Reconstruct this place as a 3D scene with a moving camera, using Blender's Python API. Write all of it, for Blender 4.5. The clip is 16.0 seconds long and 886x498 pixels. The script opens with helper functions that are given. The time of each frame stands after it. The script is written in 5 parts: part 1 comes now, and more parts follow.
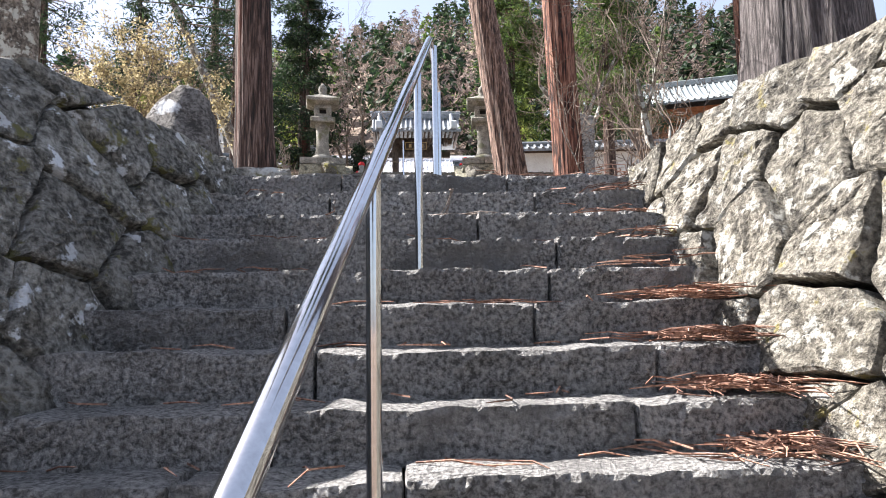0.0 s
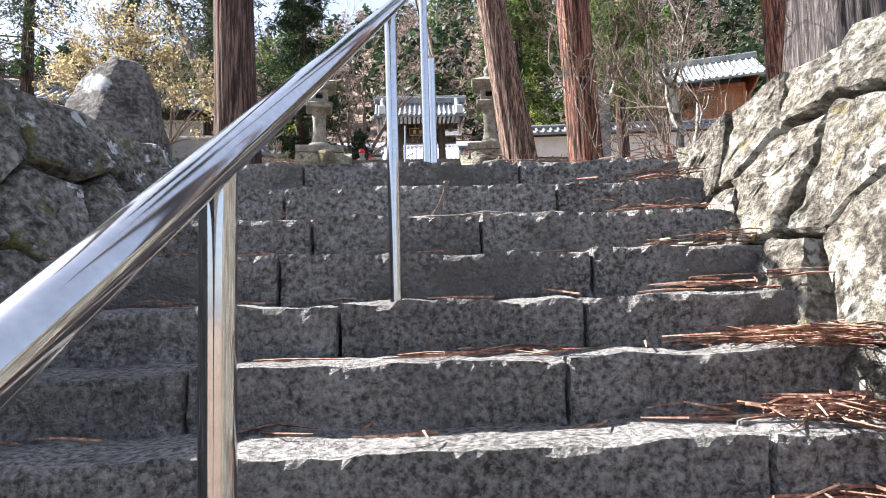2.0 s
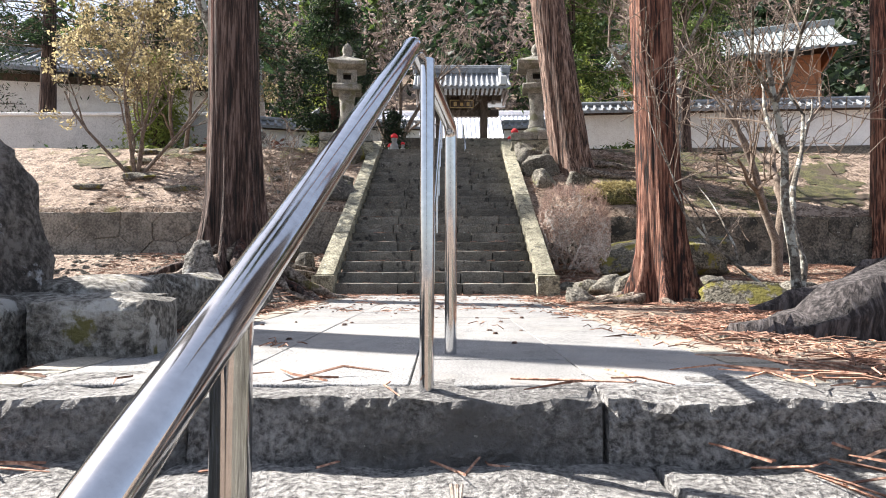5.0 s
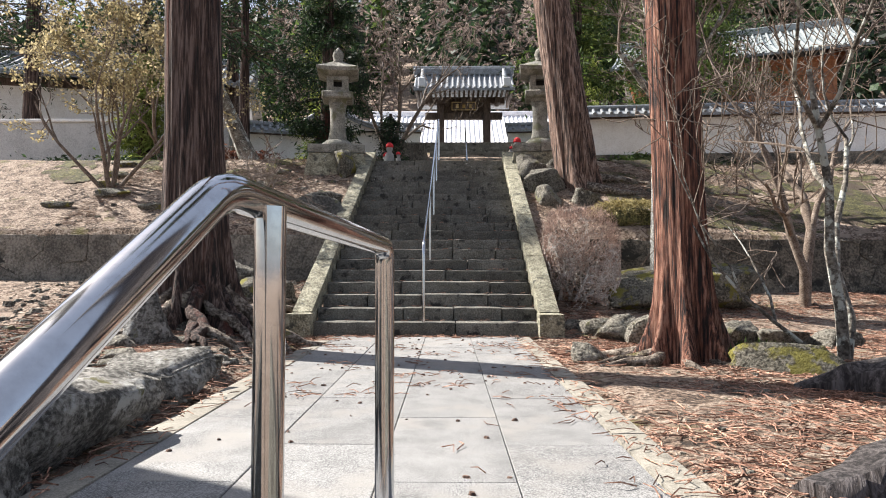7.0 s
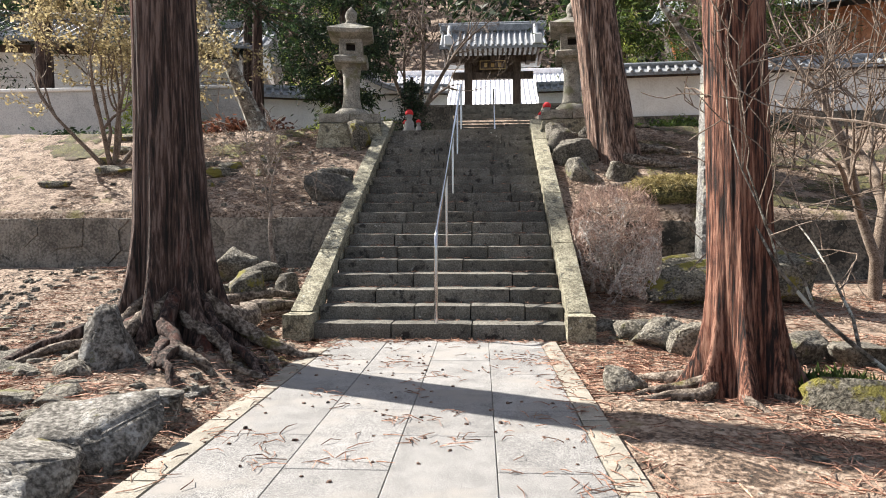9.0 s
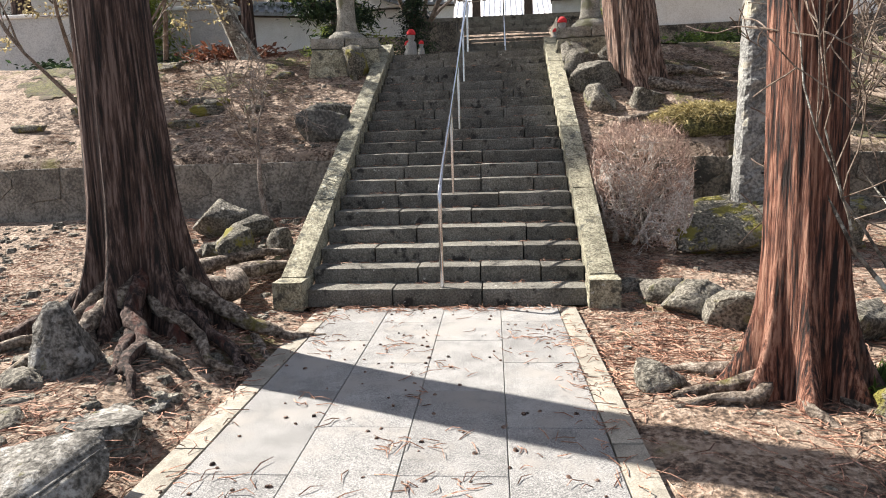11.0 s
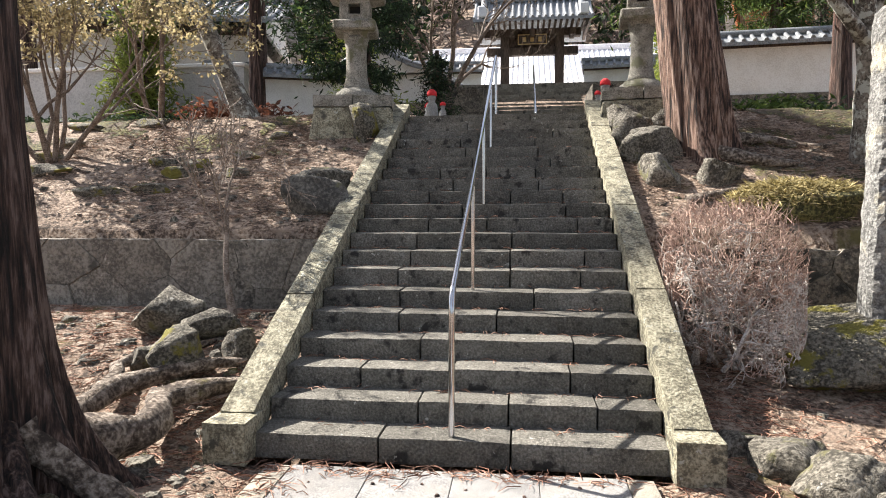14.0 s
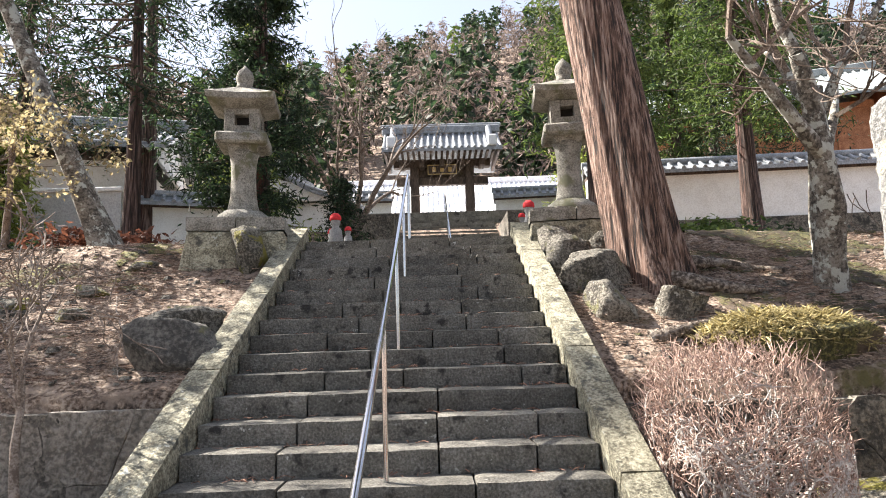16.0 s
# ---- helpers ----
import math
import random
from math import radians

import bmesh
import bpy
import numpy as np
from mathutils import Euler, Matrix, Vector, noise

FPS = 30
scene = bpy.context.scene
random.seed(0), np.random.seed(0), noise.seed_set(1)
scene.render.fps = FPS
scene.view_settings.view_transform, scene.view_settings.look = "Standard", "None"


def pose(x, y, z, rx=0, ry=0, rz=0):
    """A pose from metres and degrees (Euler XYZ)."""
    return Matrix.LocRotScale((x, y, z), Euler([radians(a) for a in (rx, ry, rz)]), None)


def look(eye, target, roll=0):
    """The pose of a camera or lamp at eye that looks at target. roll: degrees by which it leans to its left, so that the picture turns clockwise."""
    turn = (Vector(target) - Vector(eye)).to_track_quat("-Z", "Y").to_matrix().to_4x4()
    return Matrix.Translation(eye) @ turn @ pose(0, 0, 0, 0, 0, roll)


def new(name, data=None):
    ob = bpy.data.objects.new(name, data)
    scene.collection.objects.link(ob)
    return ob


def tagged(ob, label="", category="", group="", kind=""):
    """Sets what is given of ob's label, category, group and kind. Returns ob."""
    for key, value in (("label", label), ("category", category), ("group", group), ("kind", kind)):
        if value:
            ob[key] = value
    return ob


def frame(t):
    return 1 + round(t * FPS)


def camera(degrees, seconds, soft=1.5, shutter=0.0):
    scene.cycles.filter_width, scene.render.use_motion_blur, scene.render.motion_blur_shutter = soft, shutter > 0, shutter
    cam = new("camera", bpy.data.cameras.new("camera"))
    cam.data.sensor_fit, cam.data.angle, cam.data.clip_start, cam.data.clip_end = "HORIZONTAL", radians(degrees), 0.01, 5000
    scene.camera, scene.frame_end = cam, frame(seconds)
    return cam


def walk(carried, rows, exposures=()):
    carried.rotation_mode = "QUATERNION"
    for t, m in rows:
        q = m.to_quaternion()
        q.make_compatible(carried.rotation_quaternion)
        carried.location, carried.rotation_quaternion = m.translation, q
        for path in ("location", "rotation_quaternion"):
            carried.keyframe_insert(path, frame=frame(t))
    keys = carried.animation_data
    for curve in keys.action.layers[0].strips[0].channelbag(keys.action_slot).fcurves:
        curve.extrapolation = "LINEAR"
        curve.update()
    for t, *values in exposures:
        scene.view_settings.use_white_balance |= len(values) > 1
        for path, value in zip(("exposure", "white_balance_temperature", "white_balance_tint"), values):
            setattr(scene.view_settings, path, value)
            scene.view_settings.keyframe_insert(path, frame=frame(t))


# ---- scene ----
cam = camera(69.2, 16.0, 1.0)
PATH = [
    (0, (-0.067, -0.213, -0.903), (0.064, 1.769, -0.670), -0.95),
    (0.5, (-0.047, -0.171, -0.911), (0.079, 1.812, -0.688), -1.35),
    (1, (0.006, 0.013, -0.906), (0.112, 2.001, -0.715), -1.50),
    (1.5, (0.062, 0.247, -0.793), (0.163, 2.236, -0.604), -1.55),
    (2, (0.059, 0.653, -0.693), (0.163, 2.641, -0.501), -1.70),
    (2.5, (0.128, 0.903, -0.434), (0.190, 2.895, -0.271), -1.55),
    (3, (0.147, 1.106, -0.256), (0.190, 3.102, -0.128), -1.02),
    (3.5, (0.154, 1.378, -0.114), (0.163, 3.376, -0.031), -0.89),
    (4, (0.170, 1.625, 0.004), (0.150, 3.624, 0.067), 0.22),
    (4.5, (0.178, 1.831, 0.148), (0.158, 3.830, 0.222), 0.12),
    (6.8, (0.363, 2.795, 0.713), (0.338, 4.794, 0.784), 0.1),
    (7, (0.367, 2.888, 0.755), (0.329, 4.887, 0.82), 0.1),
    (7.5, (0.433, 3.068, 0.867), (0.36, 5.067, 0.904), 0.1),
    (8, (0.492, 3.295, 0.966), (0.406, 5.293, 0.982), -0.1),
    (8.5, (0.482, 3.539, 1.045), (0.372, 5.535, 1.031), -0.1),
    (9, (0.532, 3.769, 1.12), (0.393, 5.763, 1.057), -0.2),
    (9.5, (0.542, 3.989, 1.223), (0.365, 5.977, 1.082), -0.5),
    (9.7, (0.526, 4.085, 1.27), (0.337, 6.068, 1.098), -0.6),
    (11.8, (0.561, 4.886, 1.525), (0.379, 6.845, 1.165), -2.4),
    (12, (0.557, 5.01, 1.53), (0.333, 6.965, 1.173), -2.6),
    (12.5, (0.525, 5.325, 1.548), (0.154, 7.261, 1.214), -2.3),
    (13, (0.451, 5.582, 1.565), (0.096, 7.531, 1.29), -2.1),
    (13.1, (0.434, 5.626, 1.576), (0.091, 7.579, 1.309), -1.9),
    (13.5, (0.457, 5.942, 1.567), (0.109, 7.904, 1.395), -2.3),
    (14, (0.439, 6.39, 1.568), (0.192, 8.372, 1.451), -0.1),
    (14.5, (0.395, 6.861, 1.62), (0.328, 8.859, 1.584), -0.2),
    (15, (0.402, 7.259, 1.668), (0.388, 9.258, 1.733), -0.2),
    (15.5, (0.361, 7.605, 1.672), (0.373, 9.597, 1.851), -0.4),
    (16, (0.33, 7.944, 1.705), (0.36, 9.923, 1.988), -1.8),
]
EXPOSURES = [(0, 2.0, 6250, 14), (2, 2.12, 6250, 14), (3.5, 2.1, 6350, 13), (4.5, 1.93, 6400, 13), (7, 1.42, 6400, 12), (8, 1.42, 6500, 12), (9.5, 1.6, 6600, 12), (12.5, 1.6, 6600, 12), (13.5, 1.62, 6600, 12), (14.5, 1.84, 6600, 13), (16, 2.1, 6600, 13)]
walk(cam, [(t, look(eye, target, roll)) for t, eye, target, roll in PATH], EXPOSURES)

# ---- light ----
world = bpy.data.worlds.new("sky")
scene.world = world
world.use_nodes = True
wn = world.node_tree
sky = wn.nodes.new("ShaderNodeTexSky")
sky.sky_type, sky.sun_disc = "NISHITA", False
SUN_AZ, SUN_EL = radians(-65.5), radians(44)
sky.sun_elevation, sky.sun_rotation, sky.dust_density = SUN_EL, SUN_AZ, 2.0
haze = wn.nodes.new("ShaderNodeMix")
haze.data_type = "RGBA"
haze.inputs[0].default_value = 0.25
haze.inputs[7].default_value = (9.6, 10.2, 11.4, 1)
wn.links.new(sky.outputs[0], haze.inputs[6])
wn.links.new(haze.outputs[2], wn.nodes["Background"].inputs[0])
wn.nodes["Background"].inputs[1].default_value = 0.05
sun = new("sun", bpy.data.lights.new("sun", "SUN"))
sun.data.energy, sun.data.angle, sun.data.color = 5.0, radians(0.6), (1.0, 0.95, 0.86)
sun_way = Vector((math.sin(SUN_AZ) * math.cos(SUN_EL), math.cos(SUN_AZ) * math.cos(SUN_EL), math.sin(SUN_EL)))
sun.matrix_world = look(sun_way * 60, (0, 0, 0))

# ---- materials ----


def material(name, stops, scale=6.0, rough=0.85, bump=0.3, fine=60.0, metal=0.0, stretch=(1, 1, 1), patch=None, patch_scale=2.0, patch_edge=(0.55, 0.65), island=0.0, coarse=0.4, patch2=None, patch2_scale=7.0, patch2_edge=(0.6, 0.66), thin=0.0, deep=0.05, spread=0.075):
    """Noise-coloured surface: a ramp of base colours, patches of a second and third growth, fine relief."""
    m = bpy.data.materials.new(name)
    m.use_nodes = True
    nt = m.node_tree
    b = nt.nodes["Principled BSDF"]
    b.inputs["Roughness"].default_value, b.inputs["Metallic"].default_value = rough, metal
    co = nt.nodes.new("ShaderNodeTexCoord")
    mp = nt.nodes.new("ShaderNodeMapping")
    mp.inputs["Scale"].default_value = stretch
    oi = nt.nodes.new("ShaderNodeObjectInfo")
    sh = nt.nodes.new("ShaderNodeVectorMath")
    sh.operation = "MULTIPLY_ADD"
    sh.inputs[1].default_value = (7.0, 5.0, 3.0)
    nt.links.new(oi.outputs["Random"], sh.inputs[0])
    nt.links.new(co.outputs["Object"], sh.inputs[2])
    nt.links.new(sh.outputs[0], mp.inputs[0])

    def tex(s, detail=6.0):
        n = nt.nodes.new("ShaderNodeTexNoise")
        n.inputs["Scale"].default_value, n.inputs["Detail"].default_value, n.inputs["Roughness"].default_value = s, detail, 0.65
        nt.links.new(mp.outputs[0], n.inputs["Vector"])
        return n

    n1, n2 = tex(scale), tex(fine, 6.0)
    mix = nt.nodes.new("ShaderNodeMath")
    mix.operation = "MULTIPLY_ADD"
    mix.inputs[1].default_value = 1 - coarse
    nt.links.new(n2.outputs[0], mix.inputs[0])
    add = nt.nodes.new("ShaderNodeMath")
    add.operation = "MULTIPLY"
    add.inputs[1].default_value = coarse
    nt.links.new(n1.outputs[0], add.inputs[0])
    nt.links.new(add.outputs[0], mix.inputs[2])
    ramp = nt.nodes.new("ShaderNodeValToRGB")
    el = ramp.color_ramp.elements
    lo, hi = 0.5 - spread, 0.5 + spread
    for i, c in enumerate(stops):
        p = lo + (hi - lo) * i / max(1, len(stops) - 1)
        e = el[i] if i < 2 else el.new(p)
        e.position, e.color = p, (*c, 1)
    nt.links.new(mix.outputs[0], ramp.inputs[0])
    out = ramp.outputs[0]
    for colour, ps, edge in ((patch, patch_scale, patch_edge), (patch2, patch2_scale, patch2_edge)):
        if colour:
            p = tex(ps, 8.0)
            r = nt.nodes.new("ShaderNodeValToRGB")
            r.color_ramp.elements[0].position, r.color_ramp.elements[1].position = edge
            nt.links.new(p.outputs[0], r.inputs[0])
            mc = nt.nodes.new("ShaderNodeMix")
            mc.data_type = "RGBA"
            nt.links.new(r.outputs[0], mc.inputs[0])
            nt.links.new(out, mc.inputs[6])
            mc.inputs[7].default_value = (*colour, 1)
            out = mc.outputs[2]
    if island:
        hv = nt.nodes.new("ShaderNodeHueSaturation")
        mr = nt.nodes.new("ShaderNodeMapRange")
        mr.inputs[3].default_value, mr.inputs[4].default_value = 1 - island, 1 + island
        g = nt.nodes.new("ShaderNodeNewGeometry")
        ad = nt.nodes.new("ShaderNodeMath")
        ad.operation = "ADD"
        nt.links.new(g.outputs["Random Per Island"], ad.inputs[0])
        nt.links.new(oi.outputs["Random"], ad.inputs[1])
        fr = nt.nodes.new("ShaderNodeMath")
        fr.operation = "FRACT"
        nt.links.new(ad.outputs[0], fr.inputs[0])
        nt.links.new(fr.outputs[0], mr.inputs[0])
        nt.links.new(mr.outputs[0], hv.inputs["Value"])
        nt.links.new(out, hv.inputs["Color"])
        out = hv.outputs[0]
    nt.links.new(out, b.inputs["Base Color"])
    if thin:
        tr = nt.nodes.new("ShaderNodeBsdfTranslucent")
        ms = nt.nodes.new("ShaderNodeMixShader")
        ms.inputs[0].default_value = thin
        nt.links.new(out, tr.inputs[0])
        nt.links.new(b.outputs[0], ms.inputs[1])
        nt.links.new(tr.outputs[0], ms.inputs[2])
        nt.links.new(ms.outputs[0], nt.nodes["Material Output"].inputs[0])
    if bump:
        bp = nt.nodes.new("ShaderNodeBump")
        bp.inputs["Strength"].default_value, bp.inputs["Distance"].default_value = min(1.0, bump), deep
        nt.links.new(mix.outputs[0], bp.inputs["Height"])
        nt.links.new(bp.outputs[0], b.inputs["Normal"])
    return m


M = {}
M["step_low"] = material("granite_steps", [(0.13, 0.125, 0.12), (0.32, 0.31, 0.30), (0.48, 0.468, 0.452), (0.66, 0.645, 0.625)], 3, 0.92, 1.0, 55, coarse=0.2, patch=(0.25, 0.243, 0.237), patch_scale=2.2, patch_edge=(0.52, 0.70), patch2=(0.60, 0.59, 0.57), patch2_scale=30, patch2_edge=(0.64, 0.68), island=0.16, deep=0.2, spread=0.10)
M["step_up"] = material("andesite_steps", [(0.07, 0.066, 0.055), (0.115, 0.109, 0.092), (0.16, 0.152, 0.13), (0.235, 0.225, 0.196)], 4, 0.9, 0.8, 60, coarse=0.35, patch=(0.03, 0.028, 0.025), patch_scale=6, patch_edge=(0.57, 0.65), patch2=(0.42, 0.42, 0.38), patch2_scale=14, patch2_edge=(0.66, 0.69), island=0.22, spread=0.10)
M["curb"] = material("curb_stone", [(0.11, 0.10, 0.07), (0.25, 0.235, 0.165), (0.42, 0.40, 0.30)], 9, 0.9, 0.8, 50, patch=(0.07, 0.07, 0.055), patch_scale=6, patch_edge=(0.57, 0.63), patch2=(0.40, 0.41, 0.36), patch2_scale=14, patch2_edge=(0.62, 0.66), island=0.12)
M["wall_stone"] = material("lichen_boulder", [(0.045, 0.04, 0.032), (0.17, 0.155, 0.125), (0.34, 0.315, 0.26)], 8, 0.92, 1.0, 38, patch=(0.46, 0.45, 0.40), patch_scale=11, patch_edge=(0.54, 0.59), patch2=(0.25, 0.215, 0.08), patch2_scale=8, patch2_edge=(0.61, 0.66), island=0.22, deep=0.10, spread=0.09)
M["wall_grey"] = material("grey_boulder", [(0.045, 0.044, 0.038), (0.18, 0.176, 0.158), (0.36, 0.355, 0.325)], 8, 0.92, 1.0, 38, patch=(0.66, 0.69, 0.72), patch_scale=6.5, patch_edge=(0.59, 0.625), patch2=(0.15, 0.145, 0.055), patch2_scale=7.5, patch2_edge=(0.59, 0.65), island=0.22, deep=0.10, spread=0.09)
M["edge_rock"] = material("hewn_edging_rock", [(0.055, 0.051, 0.044), (0.18, 0.17, 0.15), (0.35, 0.335, 0.305)], 5, 0.92, 1.0, 36, patch=(0.46, 0.455, 0.43), patch_scale=6, patch_edge=(0.57, 0.63), patch2=(0.14, 0.13, 0.045), patch2_scale=5, patch2_edge=(0.62, 0.68), island=0.2, deep=0.08)
M["retain"] = material("dark_retaining_stone", [(0.055, 0.05, 0.042), (0.135, 0.122, 0.10), (0.23, 0.205, 0.165)], 4, 0.93, 0.9, 30, patch=(0.03, 0.03, 0.026), patch_scale=3, patch_edge=(0.55, 0.63), patch2=(0.42, 0.41, 0.36), patch2_scale=12, patch2_edge=(0.66, 0.70), island=0.25)
M["cap_rock"] = material("dark_boulder_with_white_lichen", [(0.04, 0.036, 0.032), (0.12, 0.108, 0.098), (0.22, 0.205, 0.19)], 6, 0.92, 1.0, 38, patch=(0.62, 0.64, 0.66), patch_scale=3.2, patch_edge=(0.58, 0.63), patch2=(0.14, 0.09, 0.065), patch2_scale=3, patch2_edge=(0.6, 0.68), deep=0.08)
M["cap_dark"] = material("dark_slate_rock", [(0.045, 0.043, 0.038), (0.10, 0.095, 0.082), (0.17, 0.162, 0.14)], 4, 0.9, 0.9, 30, patch=(0.13, 0.125, 0.06), patch_scale=2.5, patch_edge=(0.6, 0.68))
M["retain_pale"] = material("worn_retaining_stone", [(0.10, 0.09, 0.075), (0.19, 0.172, 0.145), (0.28, 0.255, 0.215)], 3, 0.93, 0.8, 30, patch=(0.07, 0.065, 0.055), patch_scale=2.5, patch_edge=(0.57, 0.68), patch2=(0.42, 0.41, 0.37), patch2_scale=12, patch2_edge=(0.66, 0.70), island=0.2)
M["rock"] = material("garden_rock", [(0.055, 0.05, 0.04), (0.155, 0.142, 0.115), (0.29, 0.27, 0.225)], 5, 0.92, 1.0, 40, patch=(0.17, 0.165, 0.07), patch_scale=3.2, patch_edge=(0.58, 0.66), patch2=(0.38, 0.37, 0.33), patch2_scale=12, patch2_edge=(0.64, 0.68), island=0.2, deep=0.08)
M["mossrock"] = material("mossy_rock", [(0.05, 0.046, 0.036), (0.145, 0.135, 0.105), (0.26, 0.24, 0.195)], 5, 0.95, 1.0, 40, patch=(0.20, 0.18, 0.035), patch_scale=3.6, patch_edge=(0.52, 0.58), deep=0.08)
M["backing"] = material("joint_earth", [(0.02, 0.018, 0.014), (0.045, 0.04, 0.03)], 8, 0.95, 0.4)
M["slab"] = material("paving_slab", [(0.09, 0.09, 0.09), (0.20, 0.199, 0.195), (0.33, 0.326, 0.318)], 5, 0.85, 0.3, 170, coarse=0.2, patch=(0.25, 0.238, 0.222), patch_scale=2.2, patch_edge=(0.52, 0.68), island=0.10)
M["slabkerb"] = material("paving_kerb", [(0.18, 0.165, 0.135), (0.26, 0.24, 0.20), (0.33, 0.305, 0.26)], 8, 0.85, 0.3, 120, island=0.08)
M["ground"] = material("needle_strewn_earth", [(0.05, 0.034, 0.024), (0.16, 0.108, 0.075), (0.31, 0.225, 0.165), (0.46, 0.37, 0.295)], 5.5, 0.95, 1.0, 26, coarse=0.4, patch=(0.36, 0.275, 0.21), patch_scale=3.4, patch_edge=(0.52, 0.62), patch2=(0.17, 0.145, 0.055), patch2_scale=1.3, patch2_edge=(0.60, 0.68), deep=0.12)
M["bark_red"] = material("cedar_bark", [(0.012, 0.006, 0.005), (0.085, 0.032, 0.02), (0.20, 0.078, 0.048), (0.36, 0.19, 0.13)], 6, 0.9, 1.0, 15, stretch=(3.2, 3.2, 0.2), patch=(0.19, 0.145, 0.12), patch_scale=1.3, patch_edge=(0.58, 0.68), spread=0.065, deep=0.09)
M["bark_dark"] = material("dark_cedar_bark", [(0.007, 0.005, 0.004), (0.038, 0.021, 0.016), (0.09, 0.054, 0.042), (0.19, 0.135, 0.115)], 5, 0.9, 1.0, 13, stretch=(3.2, 3.2, 0.16), patch=(0.10, 0.026, 0.014), patch_scale=1.1, patch_edge=(0.57, 0.66), deep=0.10)
M["bark_brown"] = material("brown_cedar_bark", [(0.016, 0.01, 0.008), (0.09, 0.05, 0.035), (0.20, 0.12, 0.088), (0.36, 0.26, 0.21)], 5, 0.9, 1.0, 13, stretch=(3.2, 3.2, 0.18), deep=0.09)
M["bark_grey"] = material("grey_bark", [(0.022, 0.018, 0.018), (0.075, 0.063, 0.061), (0.165, 0.145, 0.142)], 6, 0.9, 1.0, 14, stretch=(3.2, 3.2, 0.2), deep=0.09)
M["bark_lichen"] = material("lichen_bark", [(0.05, 0.043, 0.035), (0.15, 0.132, 0.108), (0.26, 0.235, 0.20)], 6, 0.92, 0.9, 30, patch=(0.45, 0.46, 0.41), patch_scale=8, patch_edge=(0.52, 0.565))
M["twig"] = material("bare_twig", [(0.07, 0.048, 0.034), (0.15, 0.112, 0.085), (0.24, 0.195, 0.16)], 8, 0.9, 0.2)
M["twig_mid"] = material("grey_brown_twig", [(0.11, 0.082, 0.062), (0.20, 0.16, 0.13), (0.31, 0.265, 0.225)], 10, 0.9, 0.2)
M["twig_pale"] = material("pale_lichened_twig", [(0.20, 0.17, 0.145), (0.38, 0.345, 0.31), (0.56, 0.53, 0.49)], 10, 0.9, 0.2)
M["twig_red"] = material("reddish_twig", [(0.20, 0.125, 0.10), (0.36, 0.25, 0.20), (0.50, 0.38, 0.32)], 8, 0.9, 0.2, island=0.3)
M["litter"] = material("dry_cedar_sprig", [(0.11, 0.052, 0.034), (0.25, 0.13, 0.086), (0.44, 0.275, 0.20)], 3, 0.9, 0.1, island=0.5)
M["litter_pale"] = material("bleached_needle", [(0.14, 0.085, 0.06), (0.28, 0.20, 0.15), (0.46, 0.36, 0.285)], 3, 0.9, 0.1, island=0.5)
M["leaf_red"] = material("winter_red_leaf", [(0.07, 0.03, 0.02), (0.13, 0.05, 0.03), (0.22, 0.09, 0.055)], 3, 0.8, 0.0, 20, island=0.4, thin=0.3)
M["root"] = material("weathered_root", [(0.05, 0.036, 0.027), (0.17, 0.135, 0.105), (0.38, 0.325, 0.27)], 7, 0.92, 1.0, 30, patch=(0.14, 0.12, 0.035), patch_scale=2.5, patch_edge=(0.6, 0.68), deep=0.08)
M["steel"] = material("polished_steel", [(0.50, 0.51, 0.53), (0.58, 0.59, 0.61)], 3, 0.09, 0.0, 60, metal=1.0)
M["lantern"] = material("lantern_granite", [(0.12, 0.115, 0.095), (0.25, 0.24, 0.205), (0.37, 0.355, 0.31)], 6, 0.9, 0.8, 60, patch=(0.14, 0.14, 0.085), patch_scale=3.4, patch_edge=(0.55, 0.64))
M["stele"] = material("stele_stone", [(0.10, 0.10, 0.096), (0.20, 0.20, 0.192), (0.33, 0.33, 0.31)], 5, 0.9, 0.9, 36, patch=(0.42, 0.39, 0.30), patch_scale=2.6, patch_edge=(0.57, 0.64))
# Near-black colour in place of the shade within hollows.
M["dark"] = material("hollow_shade", [(0.012, 0.011, 0.01), (0.02, 0.018, 0.016)], 8, 0.95, 0.0)
M["plaster"] = material("white_plaster", [(0.66, 0.65, 0.62), (0.76, 0.755, 0.73), (0.82, 0.82, 0.80)], 1.5, 0.85, 0.1, 30)
# Grey copy of the white plaster, with the wall's shade in its colour.
M["plaster_shaded"] = material("shaded_render", [(0.36, 0.36, 0.35), (0.46, 0.46, 0.45), (0.54, 0.54, 0.52)], 1.5, 0.88, 0.2, 30)
M["tile"] = material("kawara_tile", [(0.13, 0.14, 0.15), (0.21, 0.225, 0.24), (0.30, 0.32, 0.34)], 4, 0.42, 0.2, 40, island=0.2)
M["timber"] = material("dark_temple_timber", [(0.03, 0.02, 0.015), (0.07, 0.048, 0.036), (0.12, 0.085, 0.065)], 4, 0.75, 0.3, 40, stretch=(1, 1, 0.2))
M["timber_red"] = material("orange_temple_timber", [(0.26, 0.10, 0.045), (0.40, 0.17, 0.08), (0.52, 0.25, 0.13)], 4, 0.75, 0.3, 40)
M["copper"] = material("patinated_roof", [(0.15, 0.17, 0.17), (0.22, 0.25, 0.25), (0.32, 0.35, 0.35)], 2, 0.6, 0.2, 30)
M["red_cloth"] = material("red_cloth", [(0.52, 0.02, 0.025), (0.68, 0.035, 0.04)], 9, 0.85, 0.2)
M["statue"] = material("statue_stone", [(0.22, 0.22, 0.21), (0.34, 0.34, 0.32)], 9, 0.9, 0.4)
